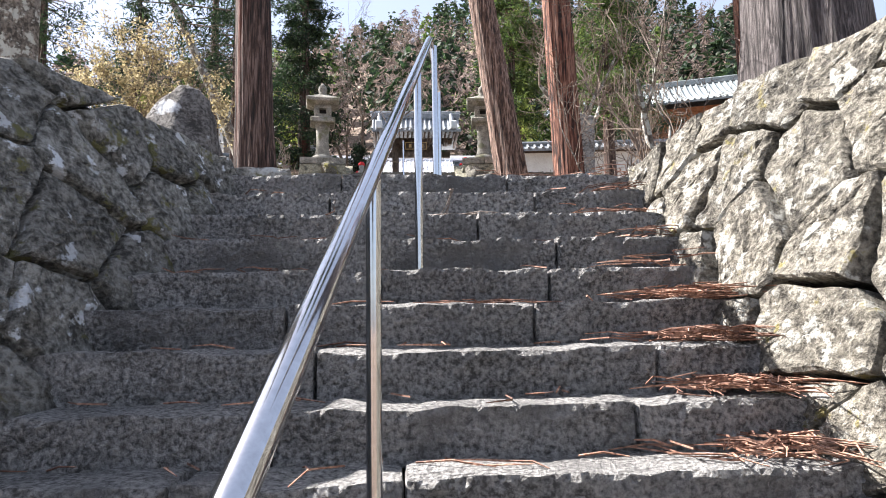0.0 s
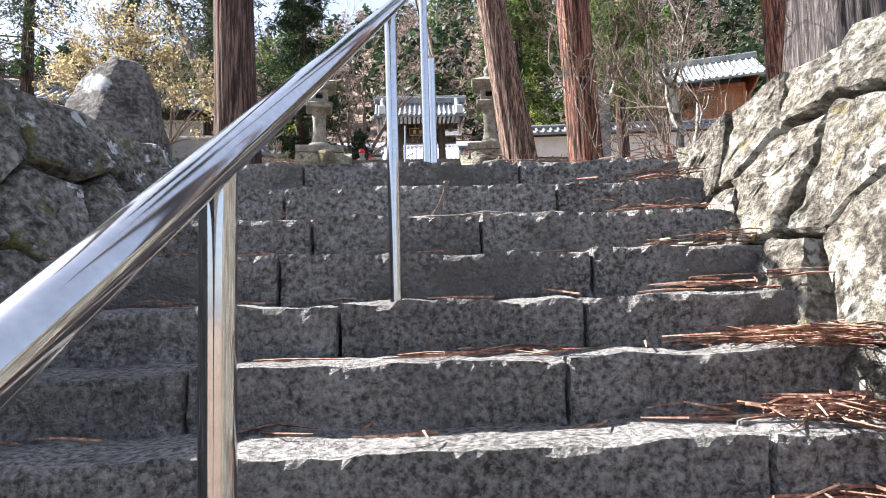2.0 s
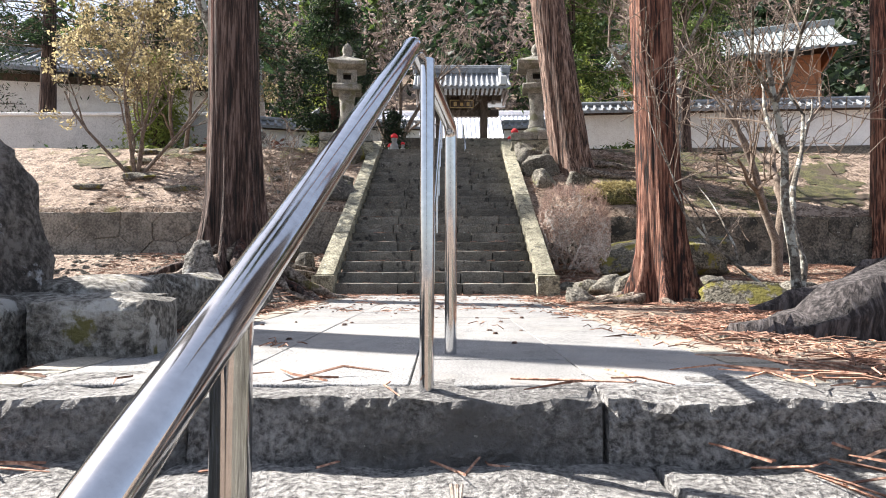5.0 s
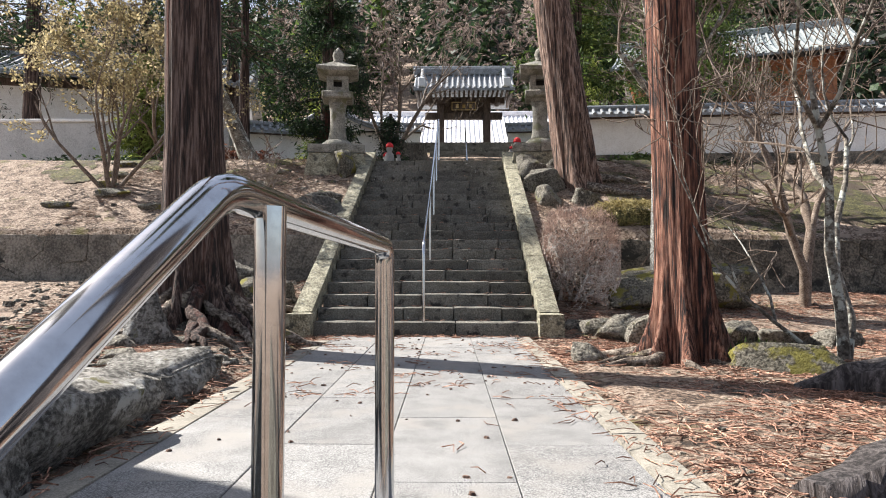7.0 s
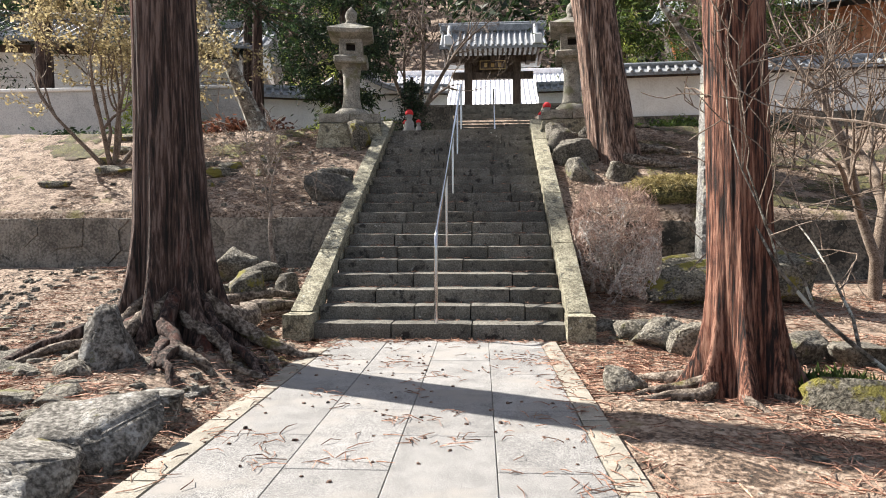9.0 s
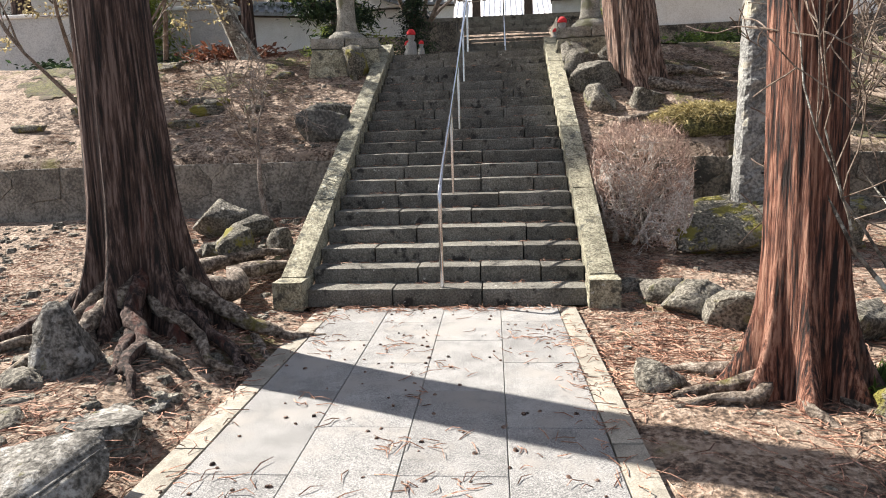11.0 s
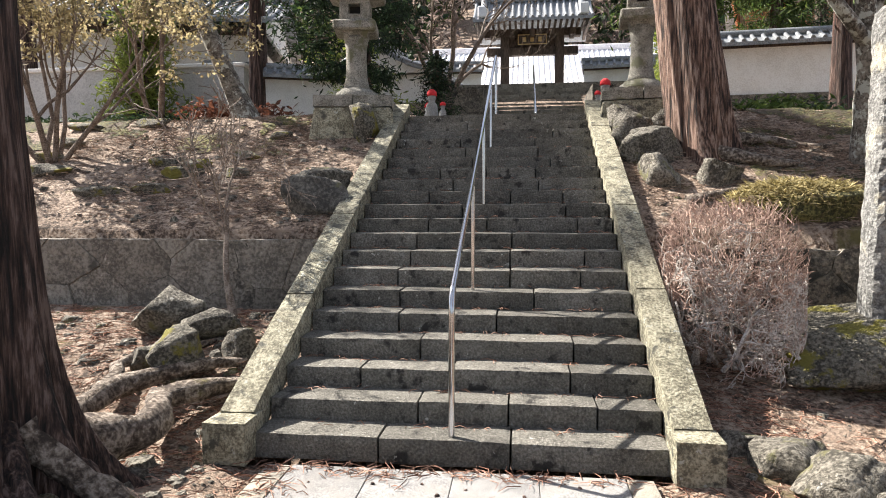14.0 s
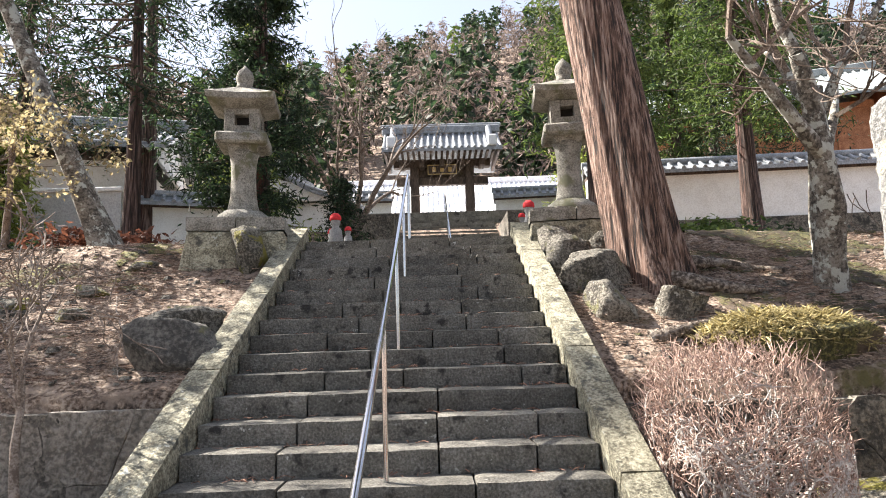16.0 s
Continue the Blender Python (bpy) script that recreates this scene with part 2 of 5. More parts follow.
M["leaf_dark"] = material("cedar_foliage", [(0.008, 0.019, 0.009), (0.02, 0.042, 0.018), (0.05, 0.08, 0.03)], 1.2, 0.7, 0.0, 9, island=0.6, thin=0.35)
M["leaf_mid"] = material("cypress_foliage", [(0.03, 0.06, 0.014), (0.07, 0.115, 0.026), (0.14, 0.185, 0.045)], 1.2, 0.7, 0.0, 9, island=0.55, thin=0.4)
M["leaf_lime"] = material("sunlit_foliage", [(0.13, 0.18, 0.035), (0.22, 0.27, 0.06), (0.32, 0.36, 0.09)], 1.2, 0.7, 0.0, 9, island=0.45, thin=0.45)
M["leaf_buff"] = material("budding_foliage", [(0.22, 0.18, 0.095), (0.34, 0.285, 0.155), (0.46, 0.40, 0.24)], 1.2, 0.8, 0.0, 9, island=0.45, thin=0.45)
M["leaf_brown"] = material("bare_canopy", [(0.085, 0.065, 0.055), (0.165, 0.128, 0.11), (0.25, 0.20, 0.175)], 1.2, 0.85, 0.0, 9, island=0.45, thin=0.4)
M["grass"] = material("dry_turf_blade", [(0.20, 0.16, 0.065), (0.34, 0.285, 0.13), (0.48, 0.42, 0.24)], 9, 0.9, 0.2, 60, island=0.45, thin=0.3)
M["moss"] = material("moss_tuft", [(0.035, 0.034, 0.014), (0.10, 0.095, 0.032), (0.22, 0.20, 0.07)], 7, 0.95, 0.9, 40, patch=(0.11, 0.08, 0.055), patch_scale=2.4, patch_edge=(0.5, 0.6), island=0.35, deep=0.1)

# ---- mesh helpers ----


def link(name, bm, mat, parent=None, label="", smooth=False):
    me = bpy.data.meshes.new(name)
    if smooth:
        for f in bm.faces:
            f.smooth = True
    bm.to_mesh(me)
    bm.free()
    me.materials.append(mat)
    ob = new(name, me)
    if parent is not None:
        ob.parent = parent
    if label:
        ob["label"] = label
    return ob


def part(name, bm, mat, parent, label="", smooth=False):
    return link(name, bm, mat, parent, label, smooth)


def piece(name, me, parent, m):
    ob = new(name, me)
    ob.parent = parent
    ob.matrix_basis = m
    return ob


def box(bm, x0, y0, z0, x1, y1, z1, bevel=0.0, rough=0.0, seed=0):
    g = bmesh.ops.create_cube(bm, size=1.0)
    vs = g["verts"]
    for v in vs:
        v.co = Vector((x0 + (v.co.x + 0.5) * (x1 - x0), y0 + (v.co.y + 0.5) * (y1 - y0), z0 + (v.co.z + 0.5) * (z1 - z0)))
    if bevel:
        es = list({e for v in vs for e in v.link_edges})
        bmesh.ops.bevel(bm, geom=es, offset=bevel, segments=1, affect="EDGES", profile=0.6)
    return bm


def boxed(x0, y0, z0, x1, y1, z1, bevel=0.0):
    return box(bmesh.new(), x0, y0, z0, x1, y1, z1, bevel)


def tube(bm, pts, radii, sides=8, cap=True, wob=0.0):
    """A round bar along points, with a radius at each."""
    rings = []
    up = Vector((0.31, 0.17, 0.93))
    for i, p in enumerate(pts):
        p = Vector(p)
        a = Vector(pts[max(0, i - 1)])
        b = Vector(pts[min(len(pts) - 1, i + 1)])
        d = (b - a).normalized()
        if abs(d.dot(up)) > 0.97:
            up = Vector((0.9, 0.2, 0.1))
        s = d.cross(up).normalized()
        n = s.cross(d)
        r = radii[i] if hasattr(radii, "__len__") else radii
        ring = []
        for k in range(sides):
            a2 = 2 * math.pi * k / sides
            rr = r * (1 + wob * noise.noise(Vector((math.cos(a2) * 1.5, math.sin(a2) * 1.5, i * 0.7 + p.x)))) if wob else r
            ring.append(bm.verts.new(p + s * math.cos(a2) * rr + n * math.sin(a2) * rr))
        rings.append(ring)
    for a, b in zip(rings, rings[1:]):
        for k in range(sides):
            bm.faces.new((a[k], a[(k + 1) % sides], b[(k + 1) % sides], b[k]))
    if cap and sides > 2:
        bm.faces.new([bm.verts.new(v.co) for v in rings[0][::-1]])
        bm.faces.new([bm.verts.new(v.co) for v in rings[-1]])
    return bm


def lathe(bm, profile, sides=20, centre=(0, 0, 0)):
    c = Vector(centre)
    rings = []
    for r, z in profile:
        rings.append([bm.verts.new(c + Vector((r * math.cos(2 * math.pi * k / sides), r * math.sin(2 * math.pi * k / sides), z))) for k in range(sides)])
    for a, b in zip(rings, rings[1:]):
        for k in range(sides):
            bm.faces.new((a[k], a[(k + 1) % sides], b[(k + 1) % sides], b[k]))
    bm.faces.new(rings[0][::-1])
    bm.faces.new(rings[-1])
    return bm


def rock_bm(sx, sy, sz, seed, sub=4, cut=0.95, boxy=0.7, taper=0.0):
    """A hewn-looking boulder: a squarish ball with cleaved faces and a gritty skin; its foot is at z = 0."""
    rnd = random.Random(seed)
    bm = bmesh.new()
    bmesh.ops.create_icosphere(bm, subdivisions=sub, radius=1.0)
    planes = [(Vector((rnd.gauss(0, 1), rnd.gauss(0, 1), rnd.gauss(0, 0.9))).normalized(), rnd.uniform(0.52, 0.9)) for _ in range(15)]
    off = Vector((seed * 3.17 % 50, seed * 1.7 % 50, seed * 0.9 % 50))
    for v in bm.verts:
        p = Vector([math.copysign(abs(c) ** boxy, c) for c in v.co])
        p *= 1 + 0.20 * noise.noise(p * 1.1 + off)
        for n, d in planes:
            k = p.dot(n)
            if k > d:
                p -= n * (k - d) * cut
        p *= 1 + 0.07 * noise.noise(p * 2.9 + off) + 0.10 * (abs(noise.noise(p * 4.5 + off)) - 0.2) + 0.03 * noise.noise(p * 12 + off)
        f = 1 - taper * max(0.0, (p.z + 0.6) / 1.5)
        v.co = Vector((p.x * f * sx / 1.6, p.y * f * sy / 1.6, (p.z + 0.6) * sz / 1.4))
    return bm


def rock(x, y, z, sx, sy, sz, seed, mat="rock", rz=0.0, label="weathered grey garden rock half sunk in the earth", group="", tilt=0.0, taper=0.0, boxy=0.7, cut=0.95):
    ob = link("rock", rock_bm(sx, sy, sz, seed, 4, cut, boxy, taper), M[mat], smooth=True)
    ob.matrix_basis = pose(x, y, z, tilt, 0, rz)
    return tagged(ob, label, "rock", group)


def clip_poly(poly, px, py, nx, ny):
    out = []
    for i, (ax, ay) in enumerate(poly):
        bx, by = poly[(i + 1) % len(poly)]
        da, db = (ax - px) * nx + (ay - py) * ny, (bx - px) * nx + (by - py) * ny
        if da <= 0:
            out.append((ax, ay))
        if (da < 0 < db) or (db < 0 < da):
            t = da / (da - db)
            out.append((ax + t * (bx - ax), ay + t * (by - ay)))
    return out


def cells(u0, v0, u1, v1, du, dv, seed, jit=0.36):
    """Cells of an irregular stone bond in a rectangle."""
    rnd = random.Random(seed)
    pts = []
    nv = max(1, round((v1 - v0) / dv))
    nu = max(1, round((u1 - u0) / du))
    for j in range(-1, nv + 1):
        for i in range(-1, nu + 1):
            pts.append((u0 + (i + 0.5 + (0.5 if j % 2 else 0) + rnd.uniform(-jit, jit)) * (u1 - u0) / nu, v0 + (j + 0.5 + rnd.uniform(-jit, jit)) * (v1 - v0) / nv))
    res = []
    for k, (px, py) in enumerate(pts):
        poly = [(u0, v0), (u1, v0), (u1, v1), (u0, v1)]
        for q, (qx, qy) in enumerate(pts):
            if q != k and abs(qx - px) < 3 * du and abs(qy - py) < 3 * dv and len(poly) > 2:
                poly = clip_poly(poly, (px + qx) / 2, (py + qy) / 2, qx - px, qy - py)
        if len(poly) > 2:
            a = abs(sum(p[0] * poly[(i + 1) % len(poly)][1] - poly[(i + 1) % len(poly)][0] * p[1] for i, p in enumerate(poly))) / 2
            if a > du * dv * 0.06:
                res.append(poly)
    return res


def stone_face(name, parent, mat, polys, place, depth, gap=0.012, bulge=0.06, seed=0, grit=1.0):
    """Each cell becomes a stone with a rough swollen face. place(u, v, w) gives the point w metres proud of the wall."""
    rnd = random.Random(seed)
    for poly in polys:
        cx, cy = sum(p[0] for p in poly) / len(poly), sum(p[1] for p in poly) / len(poly)
        pts = []
        for i, a in enumerate(poly):
            b = poly[(i + 1) % len(poly)]
            n = max(1, int(math.hypot(b[0] - a[0], b[1] - a[1]) / 0.036))
            for k in range(n):
                t = k / n
                pts.append((a[0] + t * (b[0] - a[0]), a[1] + t * (b[1] - a[1])))
        w0 = rnd.uniform(-0.02, 0.03) * grit
        tx, ty = rnd.uniform(-0.13, 0.13) * grit, rnd.uniform(-0.13, 0.13) * grit
        bm = bmesh.new()
        rings = []
        for shrink, w in ((gap, -depth), (gap, -0.02), (gap + 0.002, 0.75 * bulge), (gap + 0.014, bulge), (gap + 0.05, bulge), (gap + 0.085, bulge), (gap + 0.125, bulge), (gap + 0.17, bulge)):
            ring = []
            for (u, v) in pts:
                d = math.hypot(u - cx, v - cy) or 1e-4
                f = max(0.08, (d - shrink) / d)
                uu, vv = cx + (u - cx) * f, cy + (v - cy) * f
                ww = w
                if w > -0.02:
                    ww += w0 + (uu - cx) * tx + (vv - cy) * ty
                    ww += grit * (0.014 * noise.noise(Vector((uu * 5, vv * 5, seed + cx))) + 0.016 * noise.noise(Vector((uu * 14, vv * 14, seed))) + 0.012 * noise.noise(Vector((uu * 34, vv * 34, seed))))
                    ww += grit * 0.016 * (abs(noise.noise(Vector((uu * 22, vv * 22, seed + 5)))) - 0.3)
                    uu += 0.014 * noise.noise(Vector((uu * 9, vv * 9, 3.3)))
                    vv += 0.014 * noise.noise(Vector((uu * 9, vv * 9, 7.3)))
                ring.append(bm.verts.new(place(uu, vv, ww)))
            rings.append(ring)
        for a, b in zip(rings, rings[1:]):
            for k in range(len(a)):
                bm.faces.new((a[k], a[(k + 1) % len(a)], b[(k + 1) % len(a)], b[k]))
        c = bm.verts.new(place(cx, cy, bulge + w0 + 0.02 * noise.noise(Vector((cx * 5, cy * 5, seed)))))
        last = rings[-1]
        for k in range(len(last)):
            bm.faces.new((last[k], last[(k + 1) % len(last)], c))
        bmesh.ops.recalc_face_normals(bm, faces=bm.faces)
        part(name, bm, mat, parent, smooth=False)


def empty(name, x, y, z, label="", category="", group="", kind=""):
    ob = new(name)
    ob.location = (x, y, z)
    return tagged(ob, label, category, group, kind)


def quad_cloud(name, pts, size, mat, parent=None, label="", seed=0, droop=0.3, long=1.8):
    """Many small leaf sprays, each a bent pair of triangles, as one mesh."""
    rnd = np.random.RandomState(seed)
    n = len(pts)
    P = np.asarray(pts, dtype=float)
    a = rnd.uniform(0, 2 * math.pi, n)
    el = rnd.uniform(-0.9, 0.5, n) - droop
    d = np.stack([np.cos(a) * np.cos(el), np.sin(a) * np.cos(el), np.sin(el)], 1)
    r = rnd.normal(size=(n, 3))
    s = np.cross(d, r)
    s /= np.linalg.norm(s, axis=1)[:, None] + 1e-6
    nn = np.cross(d, s)
    L = (size * rnd.uniform(0.6, 1.4, n))[:, None]
    W = L / long
    v = np.empty((n, 4, 3))
    v[:, 0] = P
    v[:, 1] = P + d * L * 0.5 + s * W * 0.5 + nn * L * 0.08
    v[:, 2] = P + d * L
    v[:, 3] = P + d * L * 0.5 - s * W * 0.5 + nn * L * 0.08
    me = bpy.data.meshes.new(name)
    faces = np.arange(n * 4).reshape(n, 4)
    tri = np.concatenate([faces[:, [0, 1, 2]], faces[:, [0, 2, 3]]], 1).reshape(-1, 3)
    me.from_pydata(v.reshape(-1, 3).tolist(), [], tri.tolist())
    me.materials.append(mat)
    ob = new(name, me)
    if parent is not None:
        ob.parent = parent
    if label:
        ob["label"] = label
    return ob

# ---- ground ----
RISE_L, RUN_L, TOP_L = 0.165, 0.245, 3.55
RISE_U, RUN_U, FOOT_U = 0.15, 0.30, 10.26


def ease(a, b, t):
    t = min(1.0, max(0.0, (t - a) / (b - a)))
    return t * t * (3 - 2 * t)


def left_edge(y):
    return -1.05 + 0.16 * (min(y, 3.6) - TOP_L)


def right_edge(y):
    return 1.34 + 0.06 * (min(y, 3.6) - TOP_L)


def step_z(y):
    return max(-2.75, RISE_L / RUN_L * (min(y, TOP_L) - TOP_L))


def wall_x(edge, out, lean, y, z):
    """The face of a side wall: it leans back from the end of the step at its foot."""
    return edge(y) + out * (0.03 + lean * max(-0.3, z - step_z(y)))


def ground_z(x, y):
    n = 0.05 * noise.noise(Vector((x * 0.7, y * 0.7, 0))) + 0.02 * noise.noise(Vector((x * 2.6, y * 2.6, 4)))
    if y < TOP_L + 0.1:
        low = max(-2.8, -RISE_L * (TOP_L - y) / RUN_L - 0.35)
        if y < -0.3:
            low = -2.8
        bank = 0.05 + n
        if y < -1.5:
            bank = 0.05 + (-2.8 - 0.05) * ease(-1.5, -4, y) + n
        if wall_x(left_edge, -1, 0.42, y, 0.15) - 0.40 < x < wall_x(right_edge, 1, 0.38, y, 0.15) + 0.40:
            return low
        return bank
    if y < 10.2:
        if y < 4.0 and -1.1 < x < 1.4:
            return -0.12
        on = ease(1.1, 1.5, abs(x - 0.02))
        z = -0.06 + on * (0.055 + n)
        if x < -1.25:
            z += 0.14 * ease(1.25, 1.7, -x) * ease(4.0, 4.6, y) * (1 - ease(8.3, 9.6, y)) + 0.05 * ease(2.0, 6.0, -x)
        if x > 1.5:
            z += 0.10 * ease(2.5, 5.5, x)
        return z + 0.15 * math.exp(-((x + 2.2) ** 2 + (y - 9.1) ** 2) / 0.5)
    if abs(x - 0.02) < 1.40 and y < 16.4:
        return max(-0.3, 0.5 * (y - FOOT_U) - 0.35)
    foot = 0.0 + (0.58 if x < 0 else 0.42) * ease(10.0, 12.6, y) + n
    if y < 12.8:
        return foot
    bank = 1.27 + 1.74 * min(1.0, max(0.0, (y - 12.6) / 3.4)) + n
    if x > 3.2:
        bank -= 0.12 * ease(3.2, 6, x)
    if y < 16.6:
        return bank
    z = 3.03 + n * 0.6
    z += 2.5 * ease(22.0, 28.5, y)
    if y > 46:
        z += 0.62 * (min(y, 190) - 46) * (0.75 + 0.25 * math.sin(x * 0.018 + 0.6)) + 3 * noise.noise(Vector((x * 0.03, y * 0.03, 9)))
    return z


def axis(lo, hi, fine_lo, fine_hi, step, extra=()):
    a = list(np.arange(fine_lo, fine_hi, step)) + list(extra)
    s, p = step, fine_hi
    while p < hi:
        a.append(p)
        s *= 1.22
        p += s
    a.append(hi)
    s, p = step, fine_lo
    while p > lo:
        s *= 1.22
        p -= s
        a.append(max(p, lo))
    return sorted(set(round(float(v), 4) for v in a))


xs = axis(-400, 400, -6.5, 6.5, 0.13)
ys = axis(-300, 420, -1.0, 17.5, 0.13, (12.795, 12.805, 3.645, 3.655))
verts = [(x, y, ground_z(x, y)) for y in ys for x in xs]
nx = len(xs)
faces = [(j * nx + i, j * nx + i + 1, (j + 1) * nx + i + 1, (j + 1) * nx + i) for j in range(len(ys) - 1) for i in range(nx - 1)]
gme = bpy.data.meshes.new("ground")
gme.from_pydata(verts, [], faces)
gme.materials.append(M["ground"])
for p in gme.polygons:
    p.use_smooth = True
ground = tagged(new("ground", gme), "brown earth strewn with needles, with moss patches", "ground", kind="structure")

# ---- stairs ----


def block_bm(lx, ly, lz, seed, wear=0.008, edge=0.005, res=0.05):
    """A hewn block, its origin at the lower front left corner, uneven along its edges."""
    bm = bmesh.new()
    nu, nv, nw = max(2, int(lx / res)), 4, max(4, int(lz / res))
    grid = {}

    def vert(i, j, k):
        key = (i, j, k)
        if key not in grid:
            u, v, w = i / nu, j / nv, k / nw
            p = Vector((u * lx, v * ly, w * lz))
            q = Vector((p.x * 4, p.y * 4, p.z * 6)) + Vector((seed * 1.3, seed * 0.7, seed * 2.1))
            d = Vector((0.2 * noise.noise(q), noise.noise(q + Vector((9, 0, 0))), noise.noise(q + Vector((0, 9, 0))))) * wear
            d += Vector((0, noise.noise(q * 3.1), noise.noise(q * 2.7 + Vector((5, 5, 5))))) * wear * 0.8
            d += Vector((0, noise.noise(q * 9.0), 0)) * wear * 0.9
            e = edge
            near = (i in (0, nu)) + (j in (0, nv)) + (k in (0, nw))
            if near >= 2:
                c = Vector((lx / 2, ly / 2, lz / 2))
                for ax in range(3):
                    lim = (nu, nv, nw)[ax]
                    if (i, j, k)[ax] in (0, lim):
                        d[ax] += -e if (i, j, k)[ax] else e
            grid[key] = bm.verts.new(p + d)
        return grid[key]

    for a, b in ((nu, nw),):
        for i in range(nu):
            for k in range(nw):
                bm.faces.new((vert(i, 0, k), vert(i + 1, 0, k), vert(i + 1, 0, k + 1), vert(i, 0, k + 1)))
                bm.faces.new((vert(i, nv, k + 1), vert(i + 1, nv, k + 1), vert(i + 1, nv, k), vert(i, nv, k)))
        for i in range(nu):
            for j in range(nv):
                bm.faces.new((vert(i, j, nw), vert(i + 1, j, nw), vert(i + 1, j + 1, nw), vert(i, j + 1, nw)))
        for j in range(nv):
            for k in range(nw):
                bm.faces.new((vert(0, j, k), vert(0, j, k + 1), vert(0, j + 1, k + 1), vert(0, j + 1, k)))
                bm.faces.new((vert(nu, j, k + 1), vert(nu, j, k), vert(nu, j + 1, k), vert(nu, j + 1, k + 1)))
    return bm


def stair(name, label, rows, mat, seed, wear, lengths):
    """rows: front edge y, top z, left x, right x, depth, height of each step."""
    top = empty(name, 0, 0, 0, label, "stairs", kind="structure")
    rnd = random.Random(seed)
    for i, (y, z, x0, x1, dep, hgt) in enumerate(rows):
        x = x0
        while x < x1 - 0.02:
            ln = rnd.uniform(*lengths)
            if x1 - (x + ln) < lengths[0] * 0.6:
                ln = x1 - x
            ob = part("step_stone", block_bm(ln - 0.005, dep, hgt, seed + i * 7.3 + x, wear, res=0.024 if wear > 0.01 else 0.05), mat, top)
            ob.location = (x + 0.0025, y + rnd.uniform(-0.008, 0.008), z - hgt + rnd.uniform(-0.006, 0.006))
            x += ln
    return top


low_rows = [(TOP_L + RUN_L * k, RISE_L * k, left_edge(TOP_L + RUN_L * k) - 0.12, right_edge(TOP_L + RUN_L * k) + 0.12, 0.33, RISE_L + 0.03) for k in range(0, -17, -1)]
stair("lower_stairs", "worn rough-hewn granite steps between boulder walls", low_rows, M["step_low"], 3, 0.016, (0.6, 1.25))
up_rows = [(FOOT_U + RUN_U * (k - 1), RISE_U * k, -1.28, 1.33, 0.36, RISE_U + 0.02) for k in range(1, 21)]
stair("upper_stairs", "long dark stone stairs with lichen and pale worn edges", up_rows, M["step_up"], 11, 0.005, (0.55, 1.15))


def curb(name, x0, x1, seed):
    top = empty(name, x0, FOOT_U, 0, "sloping lichened stone curb beside the stairs", "stair curb", kind="structure")
    rnd = random.Random(seed)
    b = part("end_block", block_bm(x1 - x0 + 0.05, 0.30, 0.27, seed, 0.006), M["curb"], top)
    b.location = (-0.025, -0.16, -0.01)
    y, end = 0.12, 6.0
    tilt = math.atan(0.5)
    while y < end:
        ln = min(rnd.uniform(0.8, 1.5), end - y)
        ob = part("curb_stone", block_bm(x1 - x0, ln / math.cos(tilt) - 0.008, 0.24, seed + y, 0.006), M["curb"], top)
        ob.matrix_basis = pose(0, y + 0.02, 0.15 + 0.5 * y + 0.075 - 0.225, math.degrees(tilt), 0, 0)
        y += ln


curb("stair_curb_left", -1.52, -1.285, 5)
curb("stair_curb_right", 1.335, 1.57, 6)

# ---- paved walk ----
walkway = empty("paved_walk", 0.04, 10.2, 0, "pale concrete slab path with narrow stone kerbs", "path", kind="structure")
walkway.matrix_basis = pose(0.03, 10.2, 0, 0, 0, 0.6)
part("mortar_bed", boxed(-1.0, -6.5, -0.10, 1.01, -0.05, -0.014), M["slabkerb"], walkway)
for c in range(4):
    x0 = -1.0 + 0.503 * c
    y = -0.04
    first = 0.47 if c % 2 else 0.97
    while y > -6.45:
        ln = min(first, 6.5 + y)
        first = 1.0
        bm = boxed(0.002, 0.002, -0.012, 0.501, ln - 0.002, 0.0, 0.003)
        ob = part("slab", bm, M["slab"], walkway)
        ob.location = (x0, y - ln, random.uniform(-0.002, 0.002))
        y -= ln
for side, x0 in (("l", -1.165), ("r", 1.015)):
    y = -0.04
    while y > -6.45:
        ln = min(random.uniform(0.75, 0.95), 6.5 + y)
        ob = part("kerb_stone", block_bm(0.16, ln - 0.006, 0.1, y, 0.004), M["slabkerb"], walkway)
        ob.location = (x0, y - ln, -0.095)
        y -= ln

# ---- boulder walls beside the lower stairs ----


